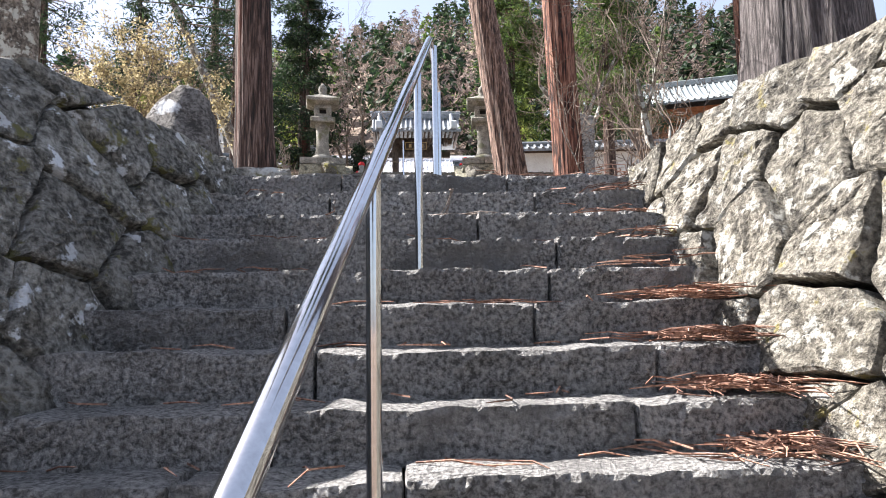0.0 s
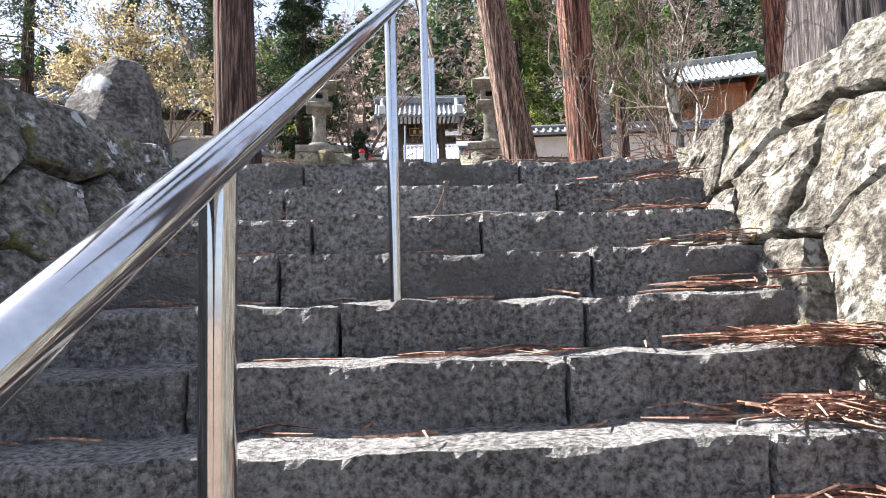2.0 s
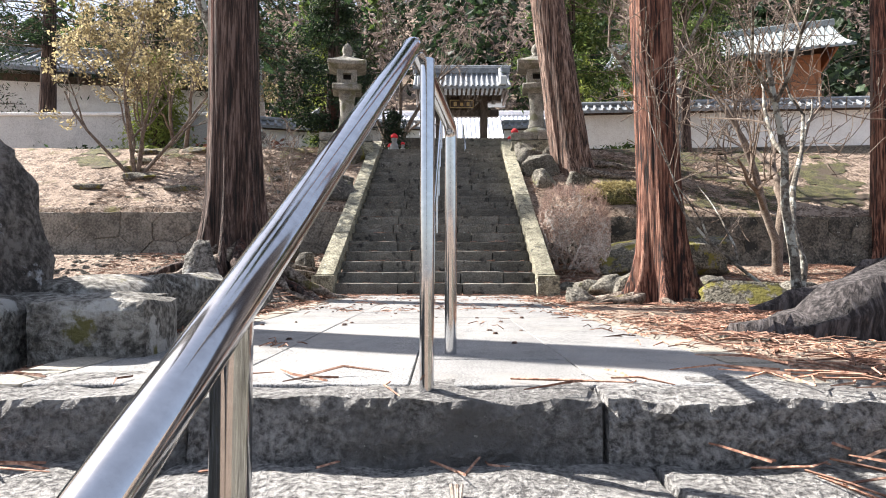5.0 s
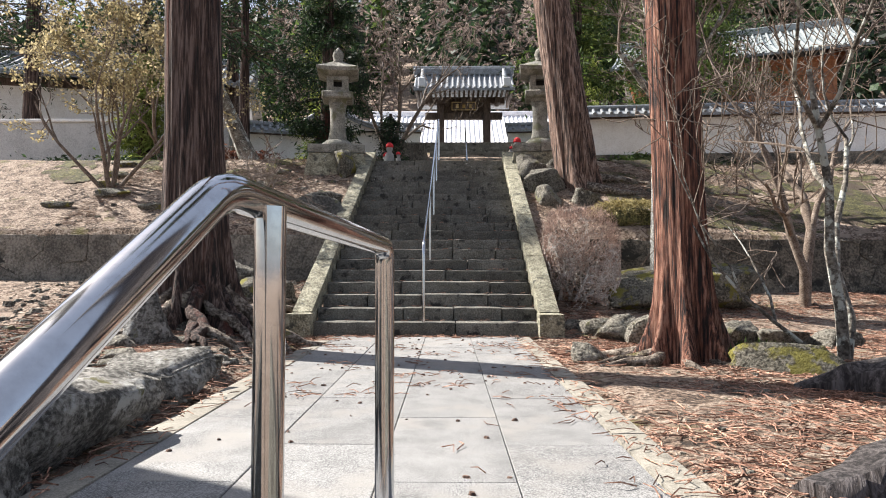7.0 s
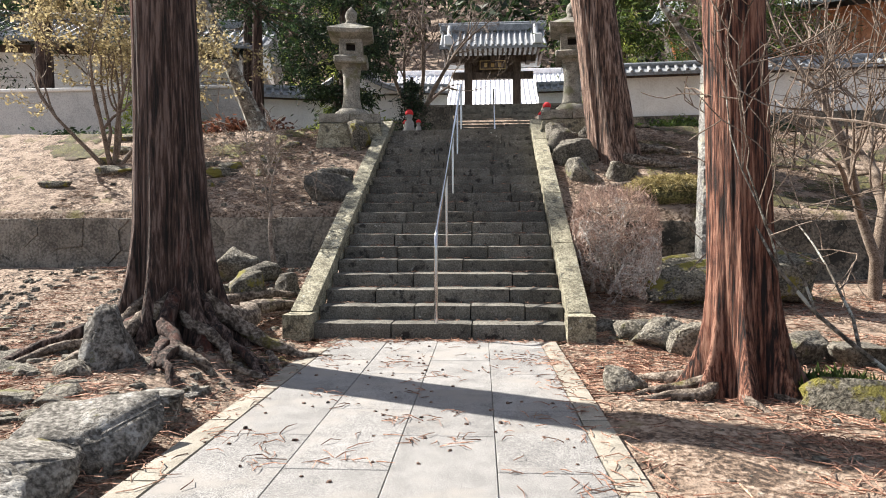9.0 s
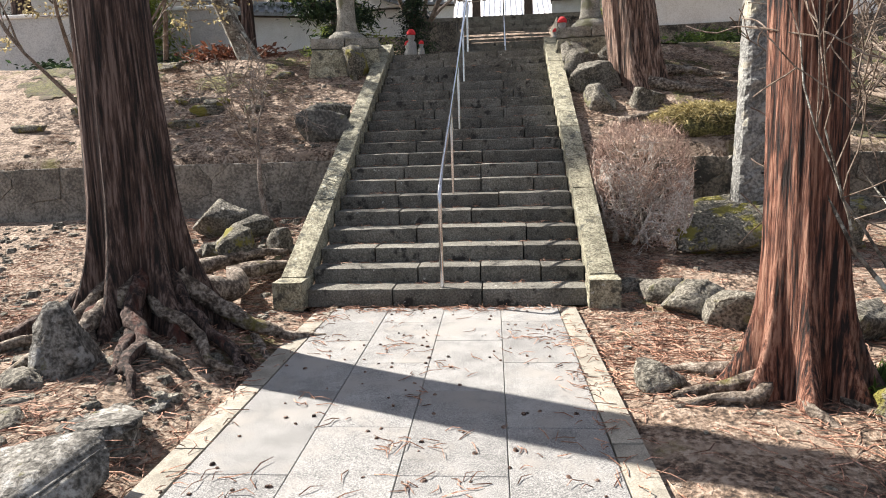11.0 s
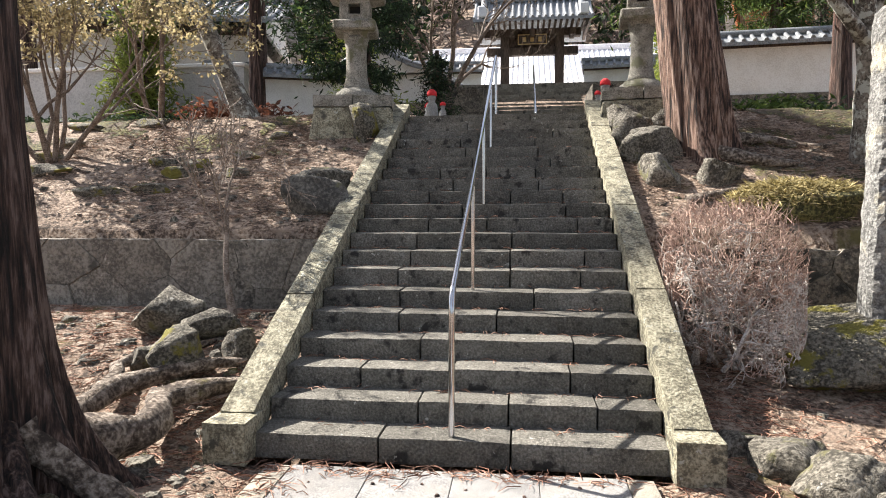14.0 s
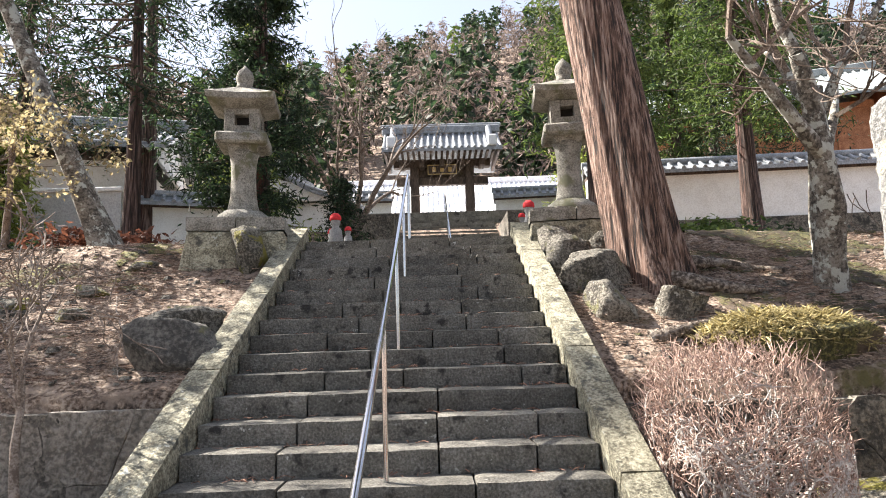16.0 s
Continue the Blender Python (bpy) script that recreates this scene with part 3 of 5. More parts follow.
def boulder_wall(name, label, mat, edge, out, y0, y1, ztop, seed, lean):
    top = empty(name, 0, 0, 0, label, "wall", kind="structure")
    back = bmesh.new()
    n = 24
    ringa = []
    for i in range(n + 1):
        y = y0 + (y1 - y0) * i / n
        zb, zt = step_z(y) - 0.45, ztop(y) - 0.05
        xb, xt = wall_x(edge, out, lean, y, zb) + out * 0.09, wall_x(edge, out, lean, y, zt) + out * 0.09
        far = wall_x(edge, out, lean, y, 0.15) + out * 0.75
        ringa.append([back.verts.new(p) for p in ((xb, y, zb), (xt, y, zt), (far, y, zt), (far, y, zb))])
    for a, b in zip(ringa, ringa[1:]):
        for k in range(3):
            back.faces.new((a[k], a[k + 1], b[k + 1], b[k]))
    back.faces.new(ringa[-1])
    back.faces.new(ringa[0][::-1])
    bmesh.ops.recalc_face_normals(back, faces=back.faces)
    part("wall_core", back, M["backing"], top)

    def place(u, v, w):
        y = y0 + u
        zt = ztop(y) + 0.06 * noise.noise(Vector((y * 2.2, seed, 0)))
        zb = step_z(y) - 0.2
        z = v - 2.9 + (zt - 0.15)
        z = max(z, zb - 0.3)
        return (wall_x(edge, out, lean, y, z) + out * 0.03 - out * w, y, z + 0.25 * w)

    polys = [p for p in cells(0, 0.0, y1 - y0, 3.05, 0.40, 0.33, seed, 0.42) if max(q[1] - 2.9 - step_z(y0 + q[0]) for q in p) > -0.05]
    stone_face("boulder", top, mat, polys, place, 0.12, 0.013, 0.055, seed, 0.95)
    return top


# ---- terrace walls ----


def terrace_wall(name, label, x0, x1, z0, z1, mat, du, dv, seed):
    top = empty(name, x0, 12.6, z0, label, "wall", kind="structure")
    part("wall_core", boxed(0, 0.045, -0.4, x1 - x0, 0.34, z1 - z0 - 0.02), M["retain"], top)
    polys = cells(0, 0, x1 - x0, z1 - z0, du, dv, seed, 0.3)
    stone_face("stone", top, mat, polys, lambda u, v, w: (u, 0.04 - w * 0.7, v), 0.1, 0.003, 0.012, seed, 0.45)


# ---- handrails ----


def arc(points, r=0.09, n=6):
    """Round the corners of a line of points."""
    out = [Vector(points[0])]
    for a, b, c in zip(points, points[1:], points[2:]):
        a, b, c = Vector(a), Vector(b), Vector(c)
        p, q = b + (a - b).normalized() * r, b + (c - b).normalized() * r
        for i in range(n + 1):
            t = i / n
            out.append(p * (1 - t) ** 2 + b * 2 * t * (1 - t) + q * t * t)
    out.append(Vector(points[-1]))
    return out


def handrail(name, label, line, posts, r, foot_r, bend=0.09):
    x, y, z = line[0]
    top = empty(name, x, y, z, label, "handrail")
    o = Vector(line[0])
    part("rail", tube(bmesh.new(), [p - o for p in arc(line, bend)], r, 20), M["steel"], top, smooth=True)
    for (px, py, pz, pt) in posts:
        bm = tube(bmesh.new(), [Vector((px, py, pz - 0.04)) - o, Vector((px, py, pt)) - o], foot_r, 18)
        part("post", bm, M["steel"], top, smooth=True)


def low_rail(y):
    return Vector((0.122 + 0.1126 * (y - 3.55), y, 0.839 + 0.611 * (y - 3.55)))


lr = [low_rail(-1.6), low_rail(3.55), Vector((0.212, 4.30, 0.808)), Vector((0.212, 4.32, -0.05))]
posts = []
for py in (0.05, 1.30, 2.60):
    p = low_rail(py)
    k = math.floor((py - TOP_L) / RUN_L)
    posts.append((p.x, py, RISE_L * k, p.z))
posts.append((0.152, 3.63, 0.0, 0.828))
handrail("lower_handrail", "polished stainless steel tube handrail up the middle of the steps", lr, posts, 0.0215, 0.0185, 0.04)

ur = [Vector((0.0, 10.33, 0.10)), Vector((0.0, 10.34, 1.045)), Vector((0.02, 16.3, 3.93)), Vector((0.02, 16.32, 2.95))]
posts = []
for k in (6, 11, 16):
    py = FOOT_U + RUN_U * (k - 1) + 0.10
    posts.append((0.015, py, RISE_U * k, 1.045 + 0.484 * (py - 10.34)))
handrail("upper_handrail", "slim steel handrail rising up the long stairs", ur, posts, 0.0205, 0.0165, 0.12)

# ---- trees ----


def trunk_bm(h, r0, r1, lean, flare, seed, sides=40, lobes=7, furrow=0.02, flare_h=0.5, n=None):
    """A tapered bole with vertical furrows and a lobed foot; lean is the shift of its top."""
    bm = bmesh.new()
    rnd = random.Random(seed)
    ph = [rnd.uniform(0, 6.28) for _ in range(4)]
    zs = [-0.25, -0.1, 0, 0.06, 0.13, 0.22, 0.34, 0.48, 0.65, 0.85, 1.1] + [1.1 + (h - 1.1) * i / 14 for i in range(1, 15)]
    rings = []
    for z in zs:
        t = max(0.0, z / h)
        r = r0 + (r1 - r0) * t
        fl = flare * math.exp(-max(z, -0.1) / flare_h)
        ring = []
        for k in range(sides):
            a = 2 * math.pi * k / sides
            lob = 0.5 + 0.5 * math.sin(lobes * a + ph[0] + 0.5 * math.sin(2 * a + ph[1]))
            rr = r * (1 + 0.05 * math.sin(2 * a + ph[2])) + fl * (0.12 + 1.25 * lob ** 1.6)
            rr += r * furrow * (2.2 * noise.noise(Vector((math.cos(a) * 2.6, math.sin(a) * 2.6, z * 0.3 + seed))) + 3.2 * abs(noise.noise(Vector((math.cos(a) * 8, math.sin(a) * 8, z * 0.5 + seed)))))
            ring.append(bm.verts.new((lean[0] * t + rr * math.cos(a), lean[1] * t + rr * math.sin(a), z)))
        rings.append(ring)
    for a, b in zip(rings, rings[1:]):
        for k in range(sides):
            bm.faces.new((a[k], a[(k + 1) % sides], b[(k + 1) % sides], b[k]))
    bm.faces.new(rings[-1])
    return bm


def root_bm(pts, r, seed):
    rnd = random.Random(seed)
    n = len(pts) * 4
    line = []
    for i in range(n + 1):
        t = i / n * (len(pts) - 1)
        k = min(int(t), len(pts) - 2)
        f = t - k
        p = Vector(pts[k]).lerp(Vector(pts[k + 1]), f)
        p += Vector((noise.noise(p * 3 + Vector((seed, 0, 0))), noise.noise(p * 3 + Vector((0, seed, 0))), 0)) * 0.09
        line.append(p)
    return tube(bmesh.new(), line, [r * (1 - 0.75 * i / n) for i in range(n + 1)], 9, True, 0.5)


def conifer_points(h, r, z0, n, seed, tiers=26, droop=0.5):
    rnd = random.Random(seed)
    pts, limbs = [], []
    tiers = max(6, int(tiers * 0.7))
    for i in range(tiers):
        t = (i + rnd.uniform(-0.3, 0.3)) / tiers
        t = min(0.97, max(0.0, t))
        z = z0 + (h - z0) * t
        rr = r * (1 - t) ** 0.75 * rnd.uniform(0.55, 1.15)
        for b in range(rnd.randint(4, 6)):
            a = rnd.uniform(0, 6.28)
            L = rr * rnd.uniform(0.6, 1.1)
            tip = Vector((math.cos(a) * L, math.sin(a) * L, z - droop * L * rnd.uniform(0.2, 0.7)))
            limbs.append((Vector((0, 0, z)), tip))
    per = max(4, n // max(1, len(limbs)))
    for a, b in limbs:
        for _ in range(per):
            f = 0.2 + 0.85 * rnd.random() ** 0.7
            p = a.lerp(b, f)
            s = 0.09 * (b - a).length + 0.09
            pts.append(p + Vector((rnd.gauss(0, s), rnd.gauss(0, s), rnd.gauss(0, s * 0.5) - abs(rnd.gauss(0, s * 0.7)))))
    return pts, limbs


def conifer(x, y, z, h, r, z0, n, seed, leaf="leaf_dark", bark="bark_dark", tr=0.25, size=0.21, lean=(0, 0), label="tall dark green conifer with drooping sprays"):
    tree = empty("conifer_tree", x, y, z, label, "tree")
    part("trunk", trunk_bm(h * 0.97, tr, 0.04, (lean[0], lean[1]), tr * 0.5, seed, 16, 5), M[bark], tree, smooth=True)
    pts, limbs = conifer_points(h, r, z0, int(n * 1.7), seed, 26 if n > 2000 else 9)
    bm = bmesh.new()
    sh = lambda p: p + Vector((lean[0], lean[1], 0)) * (p.z / h)
    for a, b in limbs:
        tube(bm, [sh(a), sh(b)], [0.03, 0.006], 4, False)
    tagged(part("limb_mass", bm, M["twig"], tree), kind="stuff")
    tagged(quad_cloud("crown", [sh(p) for p in pts], size * 0.8, M[leaf], tree, seed=seed, long=4.5), kind="stuff")
    return tree


def branch_lines(rnd, p, d, length, r, depth, out, spread=0.6, up=0.25, min_r=0.003, kids=(2, 4), wiggle=0.25):
    """A branching line: each entry is points and radii."""
    n = 5
    pts, rad = [p.copy()], [r]
    for i in range(n):
        d = (d + Vector((rnd.gauss(0, wiggle), rnd.gauss(0, wiggle), rnd.gauss(0, wiggle) + up * 0.2)) * 0.5).normalized()
        p = p + d * length / n
        pts.append(p.copy())
        rad.append(max(min_r, r * (1 - 0.6 * (i + 1) / n)))
    out.append((pts, rad, depth))
    if depth > 0:
        for _ in range(rnd.randint(*kids)):
            f = rnd.randint(2, n)
            q = pts[f]
            dd = (d + Vector((rnd.gauss(0, spread), rnd.gauss(0, spread), rnd.gauss(0, spread) + up))).normalized()
            branch_lines(rnd, q, dd, length * rnd.uniform(0.5, 0.75), max(min_r, rad[f] * 0.75), depth - 1, out, spread, up, min_r, kids, wiggle)


def bare_tree(name, x, y, z, stems, depth, seed, mat, label, leaf=None, leaf_n=0, leaf_size=0.05, min_r=0.004, spread=0.6, up=0.25, kids=(2, 4), category="tree", wiggle=0.25, trunk_mat=None):
    """stems: list of (direction, length, radius, number of forks) that leave the foot."""
    tree = empty(name, x, y, z, label, category)
    rnd = random.Random(seed)
    lines = []
    for d, L, r in stems:
        branch_lines(rnd, Vector((0, 0, -0.1)), Vector(d).normalized(), L, r, depth, lines, spread, up, min_r, kids, wiggle)
    thick, thin = bmesh.new(), bmesh.new()
    tips = []
    for pts, rad, dep in lines:
        if dep >= depth - 1:
            tube(thick, pts, rad, 9, True, 0.25)
        else:
            tube(thin, pts, rad, 4, False)
        if dep == 0:
            tips += pts[1:]
    part("trunk", thick, M[trunk_mat or mat], tree, smooth=True)
    tagged(part("twig_mass", thin, M[mat], tree), kind="stuff")
    if leaf:
        cloud = [p + Vector((rnd.gauss(0, 0.06), rnd.gauss(0, 0.06), rnd.gauss(0, 0.05))) for p in (rnd.choice(tips) for _ in range(leaf_n))]
        quad_cloud("leaves", cloud, leaf_size, M[leaf], tree, seed=seed)
    return tree


# ---- the great cedars ----


def cedar(x, y, z, h, r0, r1, lean, flare, seed, mat, label, lobes=7, crown=None, flare_h=0.4):
    tree = empty("cedar_tree", x, y, z, label, "tree")
    part("trunk", trunk_bm(h, r0, r1, lean, flare, seed, 128, lobes, 0.035, flare_h), M[mat], tree, smooth=True)
    if crown:
        pts, limbs = conifer_points(h, crown[0], crown[1], crown[2], seed, 30)
        bm = bmesh.new()
        sh = lambda p: p + Vector((lean[0], lean[1], 0)) * (p.z / h)
        for a, b in limbs:
            tube(bm, [sh(a), sh(b)], [0.04, 0.008], 4, False)
        tagged(part("limb_mass", bm, M["twig"], tree), kind="stuff")
        tagged(quad_cloud("crown", [sh(p) for p in pts], 0.25, M["leaf_dark"], tree, seed=seed), kind="stuff")
    return tree


CEDAR_L = cedar(-2.14, 9.08, 0.06, 15, 0.285, 0.16, (-0.45, 0.3), 0.36, 21, "bark_dark", "tall straight cedar with dark red fibrous bark and spreading roots", 8, (2.2, 11.5, 1200), 0.46)
CEDAR_R = cedar(2.30, 8.28, 0.0, 15, 0.205, 0.13, (-0.55, 0.2), 0.20, 22, "bark_red", "tall straight cedar with bright reddish fibrous bark", 9, (2.2, 11.5, 1200), 0.3)
CEDAR_TOP = cedar(2.66, 14.75, 2.2, 13, 0.385, 0.22, (-1.75, 0.5), 0.10, 23, "bark_brown", "leaning old cedar with thick ridged bark at the stair head", 6, (2.6, 8.5, 3000))
CEDAR_G = cedar(4.20, 6.0, 0.05, 14, 0.62, 0.4, (0.2, 0.2), 0.55, 24, "bark_grey", "massive grey old cedar trunk with a broad flaring foot", 6, None, 0.6)
cedar(7.4, 12.6, 0.4, 12, 0.27, 0.16, (0.1, 0), 0.12, 25, "bark_red", "dark red cedar trunk beyond the terrace wall")
cedar(-4.3, 6.6, 0.1, 12, 0.33, 0.2, (0.0, 0), 0.15, 26, "bark_lichen", "greenish ridged tree trunk behind the boulder wall")


def root(tree, mat, r, seed, *pts):
    o = tree.location
    part("root", root_bm([Vector(p) - o for p in pts], r, seed), M[mat], tree, smooth=True)


root(CEDAR_G, "bark_grey", 0.42, 1, (3.7, 5.9, 0.35), (2.9, 5.6, 0.12), (2.2, 5.3, 0.02), (1.6, 5.1, -0.06))
root(CEDAR_G, "bark_grey", 0.34, 2, (3.7, 5.6, 0.3), (3.2, 5.0, 0.1), (2.6, 4.5, 0.02), (2.1, 4.2, -0.06))
root(CEDAR_G, "bark_grey", 0.30, 3, (3.7, 6.4, 0.25), (3.1, 6.9, 0.06), (2.6, 7.2, -0.04))


def radial_roots(tree, angles, reach, r, rise, seed):
    """Surface roots that leave the flare, fork and twist down into the earth."""
    rnd = random.Random(seed)
    o = tree.location
    for k, deg in enumerate(angles):
        a = radians(deg)
        L = reach * rnd.uniform(0.75, 1.25)
        pts, bend = [], rnd.uniform(-0.5, 0.5)
        for i, f in enumerate((0.16, 0.34, 0.52, 0.70, 0.86, 1.0)):
            aa = a + bend * (f - 0.2) + rnd.uniform(-0.10, 0.10)
            x, y = o.x + math.cos(aa) * L * f, o.y + math.sin(aa) * L * f
            lift = (rise, 0.46 * rise, 0.16 * rise, 0.04, 0.015, -0.06)[i] + (rnd.uniform(0.0, 0.05) if 1 < i < 5 else 0)
            pts.append(Vector((x, y, ground_z(x, y) + lift)))
        root(tree, "bark_dark" if k % 3 else "root", r * rnd.uniform(0.75, 1.2), seed + k, *pts)
        if k % 2 == 0:
            q, w = pts[2], a + rnd.choice((-0.9, 0.9))
            side = [q]
            for f in (0.16, 0.32, 0.5):
                x, y = q.x + math.cos(w) * f * L * 0.8, q.y + math.sin(w) * f * L * 0.8
                side.append(Vector((x, y, ground_z(x, y) + 0.05 - f * 0.2)))
            root(tree, "root", r * 0.55, seed + 50 + k, *side)


radial_roots(CEDAR_L, (-176, -158, -140, -126, -112, -98, -86, -74, -62, -48, -35, -20, -4, 18, 160), 1.2, 0.075, 0.36, 10)
root(CEDAR_L, "root", 0.14, 71, (-2.0, 9.5, 0.30), (-1.85, 10.0, 0.24), (-2.05, 10.6, 0.26), (-1.75, 11.0, 0.26), (-1.62, 11.2, 0.22))
root(CEDAR_L, "root", 0.11, 72, (-2.3, 9.6, 0.30), (-2.5, 10.3, 0.26), (-2.35, 10.9, 0.34), (-2.0, 11.25, 0.36), (-1.7, 11.5, 0.32))
root(CEDAR_L, "root", 0.07, 73, (-2.6, 10.7, 0.24), (-2.8, 11.1, 0.34), (-2.5, 11.5, 0.40), (-2.2, 11.7, 0.46))
for k, line in enumerate((((2.2, 8.3, 0.10), (1.85, 8.16, 0.04), (1.6, 8.2, 0.02), (1.35, 8.12, -0.04)), ((2.15, 8.25, 0.08), (1.9, 8.0, 0.04), (1.65, 8.02, 0.02), (1.42, 7.95, -0.04)), ((2.25, 8.2, 0.08), (2.15, 7.85, 0.03), (2.25, 7.6, -0.04)), ((2.1, 8.4, 0.08), (1.75, 8.5, 0.03), (1.45, 8.45, -0.04)), ((2.35, 8.15, 0.08), (2.5, 7.9, 0.02), (2.45, 7.65, -0.04)))):
    root(CEDAR_R, "root", 0.055, 30 + k, *line)

root(CEDAR_TOP, "root", 0.09, 81, (2.70, 14.45, ground_z(2.70, 14.45) + 0.10), (3.05, 14.2, ground_z(3.05, 14.2) + 0.06), (3.35, 14.12, ground_z(3.35, 14.12) + 0.05), (3.7, 14.3, ground_z(3.7, 14.3) - 0.03))
root(CEDAR_TOP, "root", 0.07, 82, (2.15, 13.35, ground_z(2.15, 13.35) + 0.0), (2.45, 13.42, ground_z(2.45, 13.42) + 0.05), (2.75, 13.55, ground_z(2.75, 13.55) + 0.04), (2.95, 13.75, ground_z(2.95, 13.75) - 0.02))
root(CEDAR_TOP, "root", 0.08, 83, (2.9, 14.7, ground_z(2.9, 14.7) + 0.10), (3.4, 14.8, ground_z(3.4, 14.8) + 0.05), (3.9, 14.7, ground_z(3.9, 14.7) + 0.03), (4.3, 14.9, ground_z(4.3, 14.9) - 0.03))

boulder_wall("boulder_wall_left", "dry boulder wall with white lichen and mossy joints", M["wall_grey"], left_edge, -1, -0.9, 3.75, lambda y: 0.20 - 0.10 * ease(2.8, 3.7, y), 31, 0.42)
boulder_wall("boulder_wall_right", "sunlit dry boulder wall patched with pale lichen", M["wall_stone"], right_edge, 1, -0.9, 3.75, lambda y: 0.22 - 0.18 * ease(2.6, 3.7, y), 37, 0.38)
terrace_wall("terrace_wall_left", "low terrace wall of flat dark fitted stones", -9.0, -1.55, 0.25, 1.29, M["retain_pale"], 0.7, 0.5, 41)
terrace_wall("terrace_wall_right", "low terrace wall of fitted polygonal dark stones", 1.62, 9.5, 0.2, 1.22, M["retain"], 0.52, 0.36, 42)


# ---- stone lanterns ----


def lantern(x, y, z, rz, seed):
    top = empty("stone_lantern", x, y, z, "tall granite lantern with square hood on a stepped stone base", "stone lantern", "pair of lanterns")
    top.matrix_basis = pose(x, y, z, 0, 0, rz)
    for i in range(2):
        b = part("plinth_stone", block_bm(0.555, 1.1, 0.17, seed + i, 0.008), M["lantern"], top)
        b.location = (-0.56 + i * 0.56, -0.55, -0.02)
    skirt = bmesh.new()
    box(skirt, -0.54, -0.54, -0.5, 0.54, 0.54, -0.02, 0.02)
    for v in skirt.verts:
        f = 1 + 0.3 * max(0.0, -0.02 - v.co.z)
        v.co.x, v.co.y = v.co.x * f, v.co.y * f
    part("footing", skirt, M["curb"], top, "weathered stone footing", smooth=False)
    part("pedestal", lathe(bmesh.new(), [(0.33, 0.14), (0.335, 0.2), (0.30, 0.26), (0.25, 0.29), (0.235, 0.31)], 24), M["lantern"], top, smooth=True)
    part("shaft", lathe(bmesh.new(), [(0.215, 0.29), (0.185, 0.36), (0.16, 0.5), (0.15, 0.72), (0.155, 0.9), (0.175, 1.03), (0.19, 1.07)], 24), M["lantern"], top, smooth=True)
    bm = bmesh.new()
    box(bm, -0.19, -0.19, 1.05, 0.19, 0.19, 1.14, 0.01)
    for v in bm.verts:
        if v.co.z < 1.09:
            v.co.x *= 0.85
            v.co.y *= 0.85
    box(bm, -0.31, -0.31, 1.13, 0.31, 0.31, 1.27, 0.025)
    part("platform", bm, M["lantern"], top)
    w, z0, z1 = 0.215, 1.27, 1.60
    fb = part("fire_box", boxed(-w + 0.003, -w + 0.003, z0, w - 0.003, w - 0.003, z0 + 0.1, 0.004), M["lantern"], top)
    part("fire_box_head", boxed(-w + 0.003, -w + 0.003, z1 - 0.09, w - 0.003, w - 0.003, z1, 0.004), M["lantern"], fb)
    for sx, sy in ((1, 1), (1, -1), (-1, 1), (-1, -1)):
        part("corner_post", boxed(0.085 if sx > 0 else -w, 0.085 if sy > 0 else -w, z0 + 0.002, w if sx > 0 else -0.085, w if sy > 0 else -0.085, z1 - 0.002, 0.008), M["lantern"], fb)
    # Near-black core standing in for the shade inside the fire box.
    part("inside", boxed(-0.08, -0.08, z0 + 0.1, 0.08, 0.08, z1 - 0.09), M["dark"], fb)
    hood = bmesh.new()
    rings = []
    for r, zz, lift in ((0.24, 1.59, 0.0), (0.40, 1.655, 0.02), (0.415, 1.72, 0.025), (0.30, 1.79, 0.01), (0.17, 1.87, 0.0), (0.12, 1.90, 0.0)):
        ring = []
        for k in range(16):
            a = k / 16 * 4
            s, f = int(a), a - int(a)
            cs = [(-1, -1), (1, -1), (1, 1), (-1, 1)]
            p = Vector(cs[s]).lerp(Vector(cs[(s + 1) % 4]), f)
            up = lift * (abs(2 * f - 1) ** 2)
            ring.append(hood.verts.new((p.x * r, p.y * r, zz + up)))
        rings.append(ring)
    for a, b in zip(rings, rings[1:]):
        for k in range(16):
            hood.faces.new((a[k], a[(k + 1) % 16], b[(k + 1) % 16], b[k]))
    hood.faces.new(rings[0][::-1])
    hood.faces.new(rings[-1])
    part("hood", hood, M["lantern"], top)
    part("finial", lathe(bmesh.new(), [(0.11, 1.89), (0.12, 1.93), (0.09, 1.97), (0.10, 2.0), (0.115, 2.07), (0.09, 2.15), (0.03, 2.21), (0.005, 2.24)], 16), M["lantern"], top, smooth=True)


lantern(-2.03, 15.85, 3.06, 8, 51)
lantern(2.10, 15.95, 3.10, -6, 57)

# ---- gate at the head of the second stairs ----
GY, GZ = 32.0, 5.75
gate_rows = [(22.6 + 0.32 * k, 3.05 + 0.147 * (k + 1), -0.6, 2.2, 0.38, 0.17) for k in range(17)]
stair("gate_stairs", "dark stone stairs leading up to the temple gate", gate_rows, M["step_up"], 61, 0.006, (0.6, 1.2))
gate_land = link("gate_landing", boxed(-3.2, 27.9, 4.6, 4.8, 36, GZ), M["step_up"])
tagged(gate_land, "stone landing before the gate", "landing", kind="structure")


